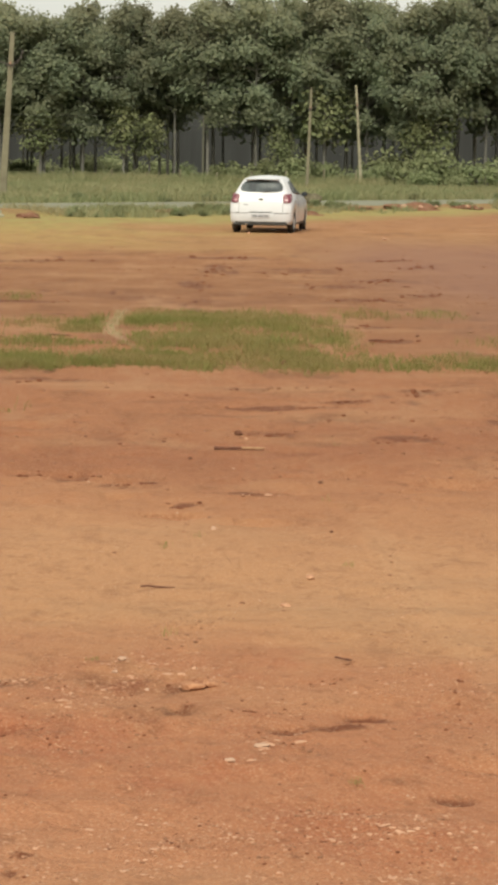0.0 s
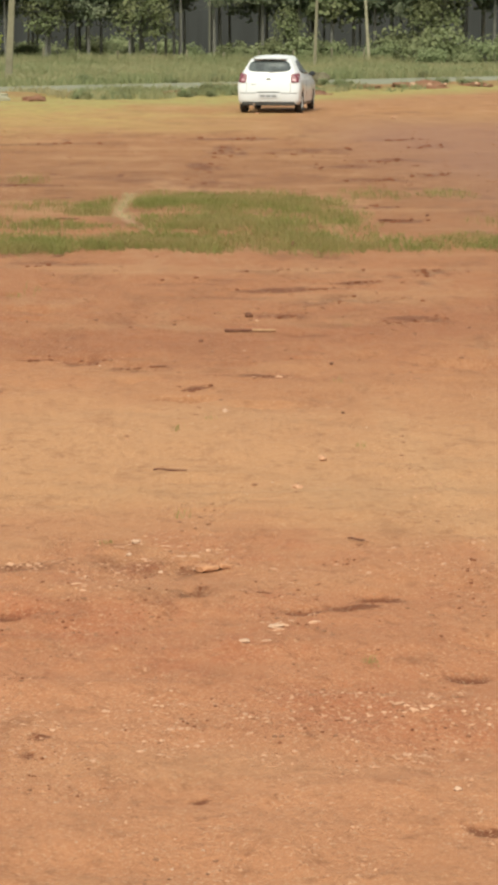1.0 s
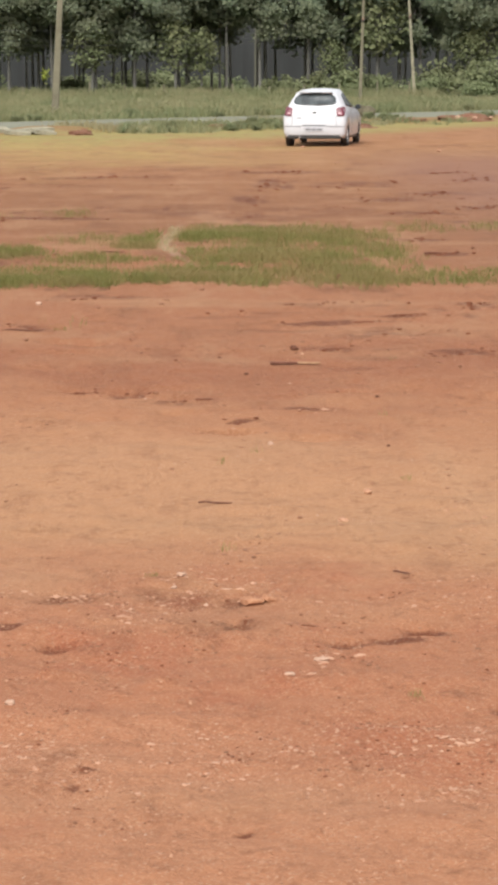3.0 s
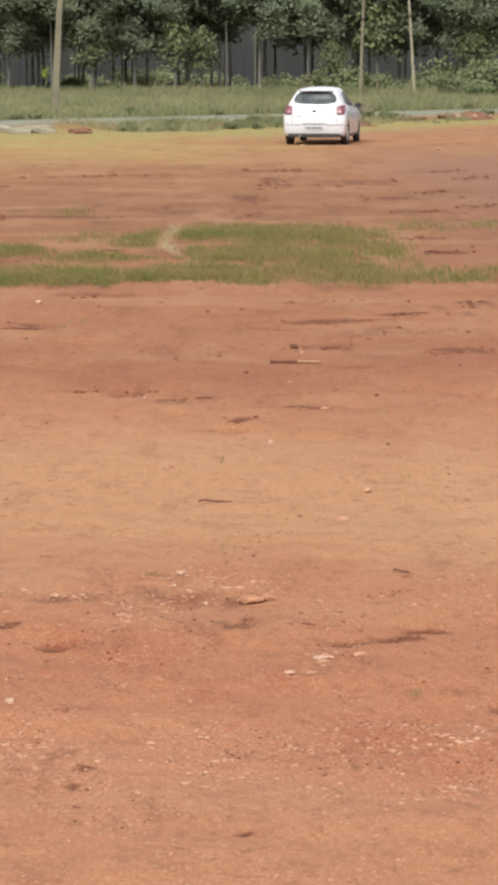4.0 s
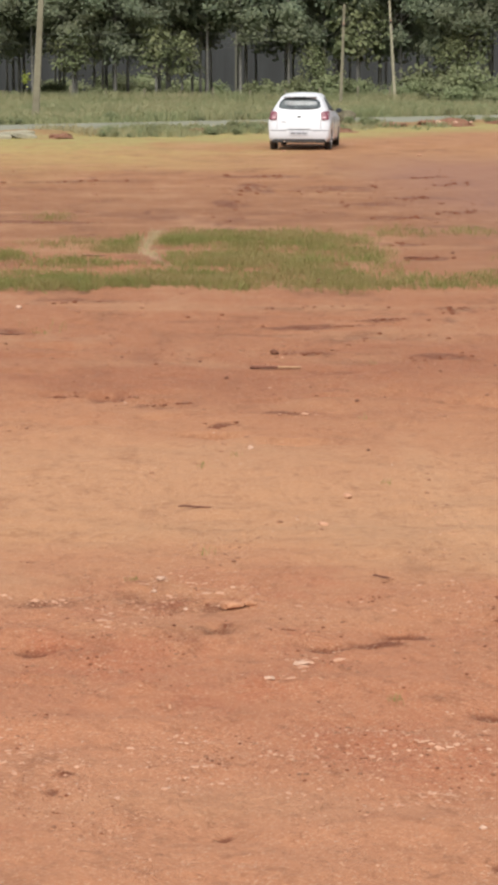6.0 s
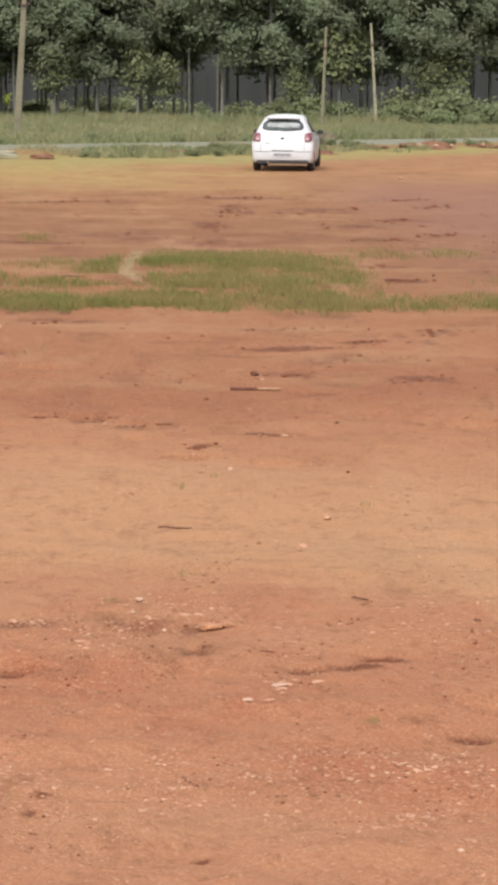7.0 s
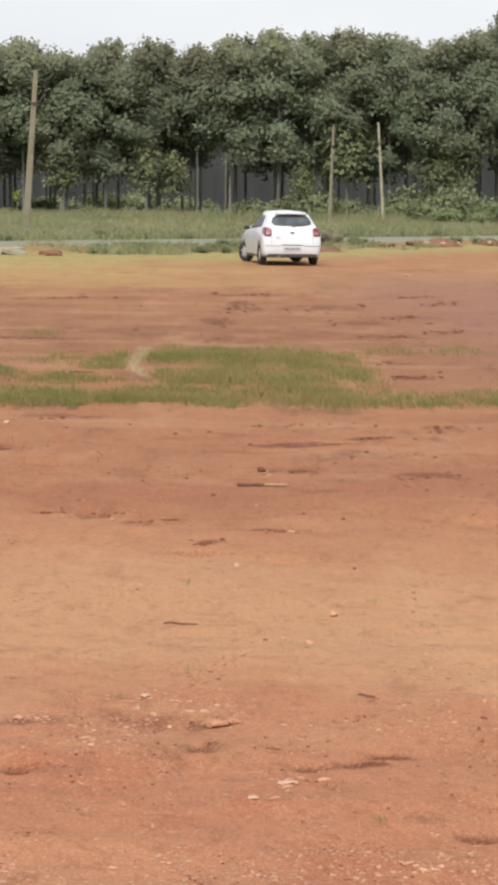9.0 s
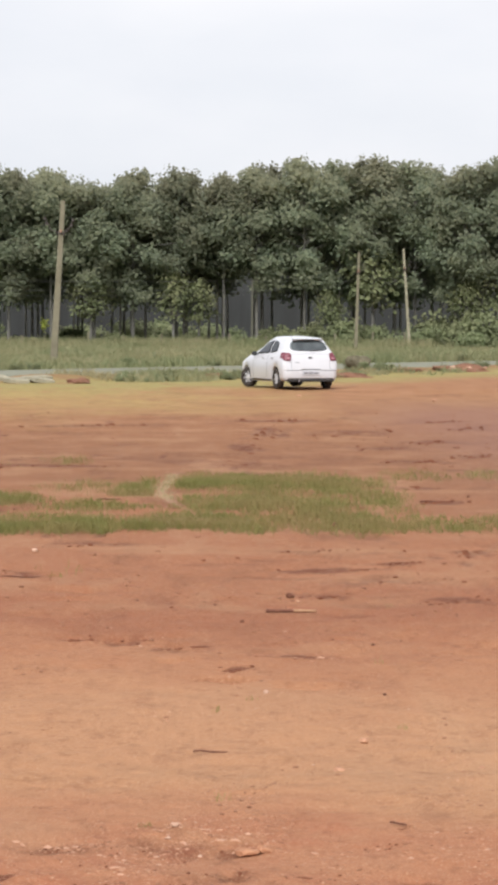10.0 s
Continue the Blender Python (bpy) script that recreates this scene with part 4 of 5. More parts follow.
def build_backdrop():
    """Far wood: a plain dark band in an arc, glowing in place of haze."""
    m = bpy.data.materials.new("haze_glow")
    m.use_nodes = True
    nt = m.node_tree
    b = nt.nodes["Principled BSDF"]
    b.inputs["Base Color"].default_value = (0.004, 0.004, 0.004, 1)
    # faint emission lifts the dark gaps between trunks as haze would
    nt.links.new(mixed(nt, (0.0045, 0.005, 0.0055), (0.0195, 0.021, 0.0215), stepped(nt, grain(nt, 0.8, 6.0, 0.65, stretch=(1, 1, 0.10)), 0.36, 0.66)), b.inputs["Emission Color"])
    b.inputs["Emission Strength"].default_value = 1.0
    M["haze_glow"] = m
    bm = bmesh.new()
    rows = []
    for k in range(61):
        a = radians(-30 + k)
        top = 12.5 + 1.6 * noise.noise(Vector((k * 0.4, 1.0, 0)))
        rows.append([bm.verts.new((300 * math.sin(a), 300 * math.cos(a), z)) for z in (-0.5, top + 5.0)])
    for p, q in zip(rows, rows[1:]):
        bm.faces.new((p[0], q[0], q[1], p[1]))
    tagged(part("backdrop", bm, "haze_glow"), "dark backdrop sheet behind the wood, faintly glowing in place of haze", "backdrop", kind="structure")


build_backdrop()


# ---- low growth ----
def blades(name, pts, rng, height, width, lean=0.35):
    """Bent blades: a quad and a tip each."""
    n = len(pts)
    p = np.array(pts, float)
    a = rng.uniform(0, 2 * math.pi, n)
    h = height * rng.uniform(0.5, 1.25, n)
    l = np.abs(rng.normal(0, lean, n)) * h
    b = rng.uniform(0, 2 * math.pi, n)
    off = np.stack([np.cos(b) * l, np.sin(b) * l], -1)
    s = np.stack([np.cos(a), np.sin(a)], -1) * width * 0.5 * rng.uniform(0.6, 1.3, (n, 1))
    v = np.zeros((n, 5, 3))
    v[:, 0, :2], v[:, 1, :2] = p[:, :2] - s, p[:, :2] + s
    v[:, 2, :2], v[:, 3, :2] = p[:, :2] + off * 0.35 + s * 0.75, p[:, :2] + off * 0.35 - s * 0.75
    v[:, 4, :2] = p[:, :2] + off
    v[:, 0, 2] = v[:, 1, 2] = p[:, 2] - 0.01
    v[:, 2, 2] = v[:, 3, 2] = p[:, 2] + h * 0.6
    v[:, 4, 2] = p[:, 2] + h
    i = np.arange(n) * 5
    faces = [tuple(f) for f in np.stack([i, i + 1, i + 2, i + 3], -1).tolist()] + [tuple(f) for f in np.stack([i + 3, i + 2, i + 4], -1).tolist()]
    return from_arrays(name, v.reshape(-1, 3).tolist(), faces)


def build_field_grass():
    rng = np.random.default_rng(8)
    n = 520000
    x, y = rng.uniform(-5.2, 5.2, n), 15.2 + 15.5 * rng.random(n)
    keep = rng.random(n) < grass_cover(x, y) * np.clip(1.0 - (y - 19) * 0.04, 0.5, 1.0)
    x, y = x[keep], y[keep]
    tall = 0.6 + 0.8 * value_noise(x * 1.3, y * 0.7, 48)
    pts = np.stack([x, y, land(x, y)], -1)
    me = blades("field_grass", pts, rng, 0.066 * tall, 0.0055, 1.1)
    tagged(mesh_part("field_grass", me, "grass"), "patchy ankle-high green grass on red soil", "grass", kind="stuff")
    # pale dry stalks where the way is trodden
    n = 300
    y = rng.uniform(22.4, 26.4, n)
    x = -0.75 + 0.02 * np.maximum(y - 23.4, 0) - 0.145 * np.minimum(y - 23.4, 0) + rng.normal(0, 0.05, n)
    me = blades("dry_grass", np.stack([x, y, land(x, y)], -1), rng, 0.055, 0.006, 1.3)
    tagged(mesh_part("dry_grass", me, "straw"), "pale trampled dry grass beside the green", "grass", kind="stuff")


build_field_grass()


def build_meadow():
    rng = np.random.default_rng(9)
    n = 185000
    y = 84 + 105 * rng.random(n) ** 0.75
    x = rng.uniform(-0.23, 0.24, n) * y
    ok = road_offset(x, y) > 6.9
    ok &= value_noise(x * 0.35, y * 0.22, 61) + 0.35 * rng.random(n) > 0.38
    x, y = x[ok], y[ok]
    pts = np.stack([x, y, np.full(len(x), 0.08)], -1)
    tall = value_noise(x * 0.16, y * 0.10, 63)
    cut = tall > 0.52
    back = y > 168
    for name, sel, h in (("tall_meadow", cut & ~back, 0.58), ("low_meadow", ~cut & ~back, 0.34), ("rank_grass", back, 1.0)):
        me = blades(name, pts[sel], rng, h, 0.036, 1.0)
        tagged(mesh_part(name, me, "meadow"), "overgrown green and straw-coloured grass beyond the road", "grass", kind="stuff")


build_meadow()


def bush_meshes(seed, leaves, size):
    rng = np.random.default_rng(seed)
    bm = bmesh.new()
    spots = []
    for k in range(9):
        a, r = rng.uniform(0, 2 * math.pi), rng.uniform(0.1, 0.75)
        tip = Vector((math.cos(a) * r, math.sin(a) * r * 0.8, rng.uniform(0.45, 1.0)))
        tube(bm, [(0, 0, -0.03), tip * 0.5 + Vector((0, 0, 0.1)), tip], [0.025, 0.016, 0.006], 5)
        q = rng.normal(0, 1, (leaves // 9, 3))
        q /= np.linalg.norm(q, axis=1, keepdims=True)
        spots.append(q * 0.36 * rng.uniform(0.4, 1.05, (len(q), 1)) + np.array(tip) * 0.85)
    s = np.concatenate(spots)
    s[:, 2] = np.maximum(s[:, 2], 0.03)
    me = bpy.data.meshes.new("stems")
    bm.to_mesh(me)
    bm.free()
    return me, leaf_mesh("leaves", s, rng, size, 0.0)


def plant_bush(meshes, m, label, group, name="bush"):
    b = thing(name, m, label, "bush", group)
    for n, me, mat in (("stems", meshes[0], "bark"), ("leaves", meshes[1], "weed")):
        if not me.materials:
            me.materials.append(M[mat])
        ob = new(n, me)
        ob.parent = b
    return b


def build_bushes():
    kinds = [bush_meshes(71, 1050, 0.125), bush_meshes(72, 1050, 0.135), bush_meshes(73, 900, 0.115)]
    rng = random.Random(12)
    # scrub along the foot of the wood
    x = -40.0
    while x < 42:
        h = rng.uniform(0.9, 1.9)
        if 3 < x < 18:
            h *= 1.25
        if x < 2:
            h *= 0.72
        m = pose(x, rng.uniform(179, 186), 0.05, 0, 0, rng.uniform(0, 360)) @ Matrix.Diagonal((h * 1.15, h * 1.15, h, 1))
        plant_bush(kinds[rng.randrange(3)], m, "leafy green scrub bush before the wood", "scrub bushes")
        x += rng.uniform(0.6, 1.9) if x > 2 else rng.uniform(0.9, 2.6)
    for x, y, h in ((16.6, 172, 2.4), (18.6, 170, 2.9), (20.4, 172, 2.3), (17.6, 166, 1.6), (22.6, 171, 2.6), (24.6, 173, 2.0), (19.8, 164, 1.4), (16.6, 186, 3.2), (18.2, 187, 2.8), (11.5, 184, 1.9)):
        plant_bush(kinds[rng.randrange(3)], pose(x, y, 0.05, 0, 0, rng.uniform(0, 360)) @ Matrix.Diagonal((h * 1.05, h, h, 1)), "large rounded green bush before the wood", "scrub bushes")
    # undergrowth among the trunks
    for k in range(36):
        h = rng.uniform(0.8, 1.8) if k < 24 else rng.uniform(1.6, 2.9)
        plant_bush(kinds[rng.randrange(3)], pose(rng.uniform(-34, 34), rng.uniform(190, 210) if k < 24 else rng.uniform(214, 238), 0.05, 0, 0, rng.uniform(0, 360)) @ Matrix.Diagonal((h * 1.3, h * 1.3, h, 1)), "shaded green undergrowth between the trunks", "undergrowth", "undergrowth_bush")
    # clumps of herbs in the meadow
    for _ in range(18):
        y = rng.uniform(112, 150)
        h = rng.uniform(0.4, 0.7)
        plant_bush(kinds[rng.randrange(3)], pose(rng.uniform(-0.14, 0.15) * y, y, 0.0, 0, 0, rng.uniform(0, 360)) @ Matrix.Diagonal((h * 1.25, h * 1.25, h * 0.9, 1)), "low green herb clump in the meadow", "meadow herbs", "herb_clump")
    # tufts along the road's far edge
    for _ in range(22):
        s, o = rng.uniform(-4, 48), rng.uniform(7.4, 10.5)
        h = rng.uniform(0.22, 0.46)
        plant_bush(kinds[rng.randrange(3)], pose(ROAD_FROM[0] + ROAD_WAY[0] * s - ROAD_WAY[1] * o, ROAD_FROM[1] + ROAD_WAY[1] * s + ROAD_WAY[0] * o, 0.06, 0, 0, rng.uniform(0, 360)) @ Matrix.Diagonal((h * 1.7, h * 1.7, h, 1)), "low green herb clump at the road's edge", "meadow herbs", "herb_clump")
    for x, y, h in ((4.75, 92.6, 0.42), (5.35, 92.9, 0.5), (6.0, 92.4, 0.3), (6.5, 92.2, 0.24)):
        plant_bush(kinds[rng.randrange(3)], pose(x, y, land_at(x, y) - 0.05, 0, 0, rng.uniform(0, 360)) @ Matrix.Diagonal((h, h, h, 1)), "dull green weeds round the fallen log", "bank weeds", "weed_clump")
    # weeds on the bank before the road
    for s0, s1, n in ((-0.5, 13.5, 44), (13.5, 23.0, 8), (26, 38, 12)):
        for _ in range(n):
            s, o = rng.uniform(s0, s1), rng.uniform(-6.8, -4.0) if s0 < 0 else rng.uniform(-5.0, -2.6)
            x, y = ROAD_FROM[0] + ROAD_WAY[0] * s - ROAD_WAY[1] * o, ROAD_FROM[1] + ROAD_WAY[1] * s + ROAD_WAY[0] * o
            h = rng.uniform(0.11, 0.25)
            plant_bush(kinds[rng.randrange(3)], pose(x, y, land_at(x, y) - 0.25 * h, 0, 0, rng.uniform(0, 360)) @ Matrix.Diagonal((h * 1.8, h * 1.8, h * 1.4, 1)), "low green weed clump on the roadside bank", "bank weeds", "weed_clump")


build_bushes()


def build_bank_grass():
    rng = np.random.default_rng(10)
    n = 16000
    along, off = rng.uniform(-1.0, 40.0, n), rng.uniform(-7.4, -0.8, n)
    x = ROAD_FROM[0] + ROAD_WAY[0] * along - ROAD_WAY[1] * off
    y = ROAD_FROM[1] + ROAD_WAY[1] * along + ROAD_WAY[0] * off
    keep = value_noise(x * 0.9, y * 0.5, 65) + 0.35 * (along < 14) - 0.12 * np.abs(off + 4.9) > 0.35 + 0.3 * rng.random(n)
    x, y = x[keep], y[keep]
    me = blades("bank_grass", np.stack([x, y, land(x, y)], -1), rng, 0.24, 0.03, 1.0)
    tagged(mesh_part("bank_grass", me, "meadow"), "ragged green grass and weeds on the roadside bank", "grass", kind="stuff")


build_bank_grass()


# ---- poles and wires ----
def build_pole(x, y, height, lean, width, arm, label, mat="concrete"):
    p = thing("utility_pole", pose(x, y, 0.03, 0, lean), label, "pole", "utility poles")
    bm = bmesh.new()
    w0, w1 = width, width * 0.62
    rings = []
    for k in range(7):
        w = w0 + (w1 - w0) * k / 6
        z = height * k / 6
        rings.append([bm.verts.new((sx * w / 2, sy * w * 0.36, z)) for sx, sy in ((-1, -0.8), (-0.8, -1), (0.8, -1), (1, -0.8), (1, 0.8), (0.8, 1), (-0.8, 1), (-1, 0.8))])
    for a, b in zip(rings, rings[1:]):
        for k in range(8):
            bm.faces.new((a[k], a[(k + 1) % 8], b[(k + 1) % 8], b[k]))
    bm.faces.new(rings[-1])
    part("shaft", bm, mat, p)
    if arm:
        bm = bmesh.new()
        box(bm, (0.07, arm, 0.07), pose(0, 0, height * 0.80))
        box(bm, (w0 * 0.95, 0.2, 0.16), pose(0, 0, height * 0.80), 0.02)
        tube(bm, [(0.05, 0, height * 0.80), (0.55, 0, height * 0.86)], [0.02, 0.02], 6)
        if arm > 0.6:
            for sx in (-0.85, 0.55):
                tube(bm, [(0, 0, height * 0.80), (sx * 0.6, 0, height * 0.80 + 0.12), (sx, 0, height * 0.80 + 0.72)], [0.035, 0.03, 0.03], 6)
                for zz in (0.42, 0.68):
                    bmesh.ops.create_cone(bm, cap_ends=True, segments=8, radius1=0.07, radius2=0.05, depth=0.13, matrix=Matrix.Translation((sx * (0.72 + 0.4 * zz), 0, height * 0.80 + zz)))
        part("bracket", bm, "iron", p, "rusty iron bracket")
        for k in (-1, 0, 1):
            bm = bmesh.new()
            bmesh.ops.create_cone(bm, cap_ends=True, segments=10, radius1=0.05, radius2=0.03, depth=0.14, matrix=Matrix.Translation((0, k * arm * 0.42, height * 0.80 + 0.10)))
            part("insulator", bm, "porcelain", p)
    return p


build_pole(-8.87, 112.0, 8.05, 3.4, 0.36, 0.7, "tall leaning concrete utility pole with iron bracket")
build_pole(8.70, 160.0, 7.23, 1.6, 0.24, 0.5, "weathered concrete utility pole in the grass")
build_pole(13.95, 178.0, 8.15, -3.9, 0.25, 0.5, "pale leaning concrete utility pole before the wood", "slab")
build_pole(1.55, 183.0, 5.8, 0.2, 0.16, 0.0, "slim grey weathered pole before the dark wood", "old_pole")


def build_wires():
    for z in (6.3, 5.6, 5.2):
        w = thing("overhead_cable", pose(0, 0, 0), "thin dark overhead cable between the poles", "cable", "overhead cables")
        for a, b in (((-44, 150.0, z - 0.3), (1.55, 183.0, z - 0.6)), ((1.55, 183.0, z - 0.6), (8.86, 160.0, 0.914 * z + 0.7)), ((8.86, 160.0, 0.914 * z + 0.7), (13.5, 178.0, z + 0.6))):
            bm = bmesh.new()
            line = [Vector(a).lerp(Vector(b), k / 12) - Vector((0, 0, 0.5 * math.sin(math.pi * k / 12))) for k in range(13)]
            tube(bm, line, [0.008] * 13, 5)
            part("span", bm, "cable", w)


build_wires()


def build_fence_posts():
    rng = random.Random(21)
    x = -30.0
    while x < 32:
        bm = bmesh.new()
        h = rng.uniform(1.15, 1.6)
        box(bm, (0.13, 0.11, h), pose(0, 0, h / 2), 0.015)
        p = part("fence_post", bm, "concrete")
        p.matrix_basis = pose(x, 178.0 + rng.uniform(-0.4, 0.4), 0.04, rng.uniform(-4, 4), rng.uniform(-6, 6), rng.uniform(0, 40))
        tagged(p, "rough pale stone fence post in tall grass", "fence post", "fence posts")
        x += rng.uniform(2.3, 3.1)


build_fence_posts()


# ---- roadside bank: heaps, slabs, log ----
def build_bank_things():
    rng = random.Random(4)
    for x, y, sx, sy, sz, label in ((-4.8, 70.8, 0.8, 0.9, 0.42, "small heap of red soil on the bank"), (-0.5, 79.5, 1.0, 1.1, 0.36, "low heap of loose red soil"), (3.9, 83.0, 2.6, 1.8, 0.42, "broad low heap of red soil on the bank"),
                                    (9.6, 95.0, 2.2, 1.6, 0.78, "heap of red soil with pale rubble"), (7.0, 91.5, 1.6, 1.2, 0.26, "low ridge of red soil"), (12.2, 98.0, 1.7, 1.2, 0.36, "heap of loose red soil by the road")):
        ob = mesh_part("soil_mound", rock_mesh("soil_mound", rng, (sx * 0.95, sy * 0.95, sz * 0.7), detail=4), "heap_soil", smooth=True)
        ob.matrix_basis = pose(x, y, land_at(x, y) + 0.02)
        tagged(ob, label, "soil mound", "soil mounds")
    for x, y, s, r in ((9.2, 94.4, 0.36, 20), (9.9, 94.5, 0.30, 50), (10.6, 94.8, 0.26, 80), (12.2, 97.2, 0.22, 10)):
        ob = mesh_part("rubble_stone", rock_mesh("rubble_stone", rng, (s * 0.75, s * 0.6, s * 0.5), detail=3), "pale_stone")
        ob.matrix_basis = pose(x, y, land_at(x, y) + 0.15, 8, 5, r)
        tagged(ob, "pale lump of rubble on the soil heap", "rubble", "rubble")
    for x, y, ln, w, h, r, lean in ((-7.65, 70.9, 1.2, 0.7, 0.15, 22, 5), (-6.45, 71.0, 1.1, 0.7, 0.12, 14, -7), (-5.95, 70.6, 0.7, 0.45, 0.11, 30, 10), (-6.7, 70.1, 0.8, 0.4, 0.11, 4, 8), (-9.0, 70.4, 1.4, 0.7, 0.18, 30, 3), (-6.2, 71.6, 0.9, 0.5, 0.12, 40, -4)):
        bm = bmesh.new()
        box(bm, (ln, w, h), None, 0.012)
        for v in bm.verts:
            v.co += Vector((0.05, 0.04, 0.012)) * noise.noise(v.co * 3 + Vector((x, y, 0)))
        ob = part("concrete_slab", bm, "slab")
        ob.matrix_basis = pose(x, y, land_at(x, y) + h * 0.4 + 0.03, lean * 0.5 + 5, lean * 0.6, r)
        tagged(ob, "broken grey concrete slab tipped beside the road", "slab", "broken slabs")
    bm = bmesh.new()
    pts = [(-0.48 + 0.12 * k, 0, 0.03 * math.sin(k * 1.1)) for k in range(9)]
    tube(bm, pts, [0.12, 0.20, 0.25, 0.28, 0.30, 0.31, 0.30, 0.25, 0.13], 16)
    for v in bm.verts:
        v.co += v.co.normalized() * (0.12 * noise.noise(v.co * 4) + 0.05 * noise.noise(v.co * 11))
    log = part("log", bm, "log_wood", None)
    log.matrix_basis = pose(5.12, 92.0, land_at(5.12, 92.0) + 0.22, 0, 3, 8)
    tagged(log, "short thick weathered log lying on the bank", "log")


build_bank_things()


# ---- stones, sticks and clods on the open soil ----
def lay(name, me, mat, x, y, lift, rz, label, category, group=""):
    ob = mesh_part(name, me, mat)
    ob.matrix_basis = pose(x, y, land_at(x, y) + lift, 0, 0, rz)
    return tagged(ob, label, category, group)


def build_marks():
    rng = random.Random(17)
    stick = thing("stick", pose(0.36, 13.51, land_at(0.36, 13.51) + 0.006, 0, 0, 1), "short brown stick, half stripped of bark, lying on soil", "stick")
    for name, a, b, mat in (("bark_end", -0.155, 0.01, "dry_wood"), ("bare_end", 0.01, 0.15, "peeled_wood")):
        bm = bmesh.new()
        tube(bm, [(a + (b - a) * k / 4, 0.004 * math.sin(k * 1.7), 0.006) for k in range(5)], [0.011, 0.009, 0.0085, 0.0085, 0.007], 8)
        part(name, bm, mat, stick)
    for x, y, ln, rz, label in ((-1.22, 22.57, 0.24, 14, "thin dark stick lying in trodden grass"), (2.03, 22.34, 0.34, 2, "thin dark stick lying on damp clay"), (-0.085, 9.05, 0.14, -3, "dark dry twig on soil"),
                                (0.57, 7.61, 0.07, -35, "tiny dark crooked twig"), (-1.45, 15.4, 0.28, 6, "dark dry twig on soil"), (-4.0, 36.0, 0.9, 3, "dark dry branch lying on soil")):
        bm = bmesh.new()
        tube(bm, [(-ln / 2 + ln * k / 5, 0.05 * ln * math.sin(k * 2.3), 0.005 + 0.02 * ln * math.sin(k * 1.3)) for k in range(6)], [0.003 + (0.018 if y > 20 else 0.009) * ln] * 5 + [0.002], 6)
        t = part("twig", bm, "dry_wood")
        t.matrix_basis = pose(x, y, land_at(x, y) + 0.004, 0, 0, rz)
        tagged(t, label, "twig", "twigs")
    for x, y, sx, sy, sz, mat, label in ((0.37, 14.27, 0.055, 0.05, 0.045, "dark_stone", "small dark stone on red soil"), (0.41, 14.0, 0.026, 0.026, 0.02, "pebble", "small tan stone on red soil"), (0.88, 19.33, 0.075, 0.055, 0.065, "dark_stone", "rounded dark stone at the edge of the grass"),
                                         (0.05, 7.24, 0.085, 0.07, 0.036, "orange_rock", "flat orange lump of hard soil"), (0.105, 7.26, 0.05, 0.05, 0.03, "orange_rock", "small orange lump of hard soil"), (-0.19, 7.55, 0.034, 0.03, 0.02, "pale_stone", "small pale stone on red soil"), (-0.21, 7.42, 0.02, 0.02, 0.015, "pale_stone", "small pale stone on red soil"),
                                         (0.25, 6.47, 0.05, 0.04, 0.014, "pale_stone", "flat pale stone flush with the soil"), (0.15, 6.26, 0.034, 0.03, 0.016, "pale_stone", "small pale stone on red soil"), (0.42, 8.75, 0.045, 0.035, 0.02, "pebble", "small tan stone on soil"),
                                         (0.55, 9.29, 0.035, 0.035, 0.03, "pebble", "small tan stone on soil"), (0.16, 10.43, 0.03, 0.03, 0.025, "pale_stone", "small pale stone on soil"), (-1.5, 17.14, 0.05, 0.05, 0.04, "pale_stone", "small pale stone on soil"),
                                         (0.61, 4.96, 0.020, 0.018, 0.014, "pale_stone", "small white stone on gravelly soil"), (1.75, 59.7, 0.12, 0.1, 0.06, "pebble", "pale stone lying on open soil"), (5.05, 56.6, 0.12, 0.1, 0.07, "pebble", "pale stone lying on open soil"),
                                         (-0.62, 6.0, 0.03, 0.03, 0.018, "pale_stone", "small white stone on gravelly soil"), (0.76, 12.1, 0.028, 0.025, 0.018, "dark_stone", "small dark stone on red soil"), (0.71, 10.4, 0.02, 0.02, 0.016, "dark_stone", "small dark stone on soil"),
                                         (0.06, 13.14, 0.03, 0.02, 0.02, "dark_stone", "small dark stone on red soil"), (2.4, 22.9, 0.035, 0.03, 0.03, "dark_stone", "small dark stone on damp clay"), (-0.1, 7.24, 0.018, 0.018, 0.012, "pale_stone", "small pale stone on red soil")):
        lay("stone", rock_mesh("stone", rng, (sx * 0.95, sy * 0.95, sz * 0.9)), mat, x, y, sz * 0.25, rng.uniform(-25, 25), label, "stone", "field stones")
    # little plants
    wrng = np.random.default_rng(6)
    for x, y, n, h in ((0.50, 6.09, 20, 0.020), (-0.29, 7.57, 30, 0.016), (0.73, 9.59, 16, 0.018), (-0.03, 8.05, 12, 0.03), (-0.05, 9.9, 9, 0.035), (-1.2, 15.5, 14, 0.035), (0.98, 13.9, 6, 0.03), (0.75, 11.3, 6, 0.03), (0.1, 10.2, 6, 0.03)):
        r, a = np.sqrt(wrng.random(n)) * (0.012 + h * 0.8), wrng.uniform(0, 2 * math.pi, n)
        xs, ys = r * np.cos(a), r * np.sin(a)
        p = mesh_part("seedling", blades("seedling", np.stack([xs, ys, np.zeros(n)], -1), wrng, h, h * 0.10, 0.8), "grass")
        p.matrix_basis = pose(x, y, land_at(x, y) + 0.004)
        tagged(p, "tiny green seedling in bare soil", "seedling", "seedlings")


build_marks()


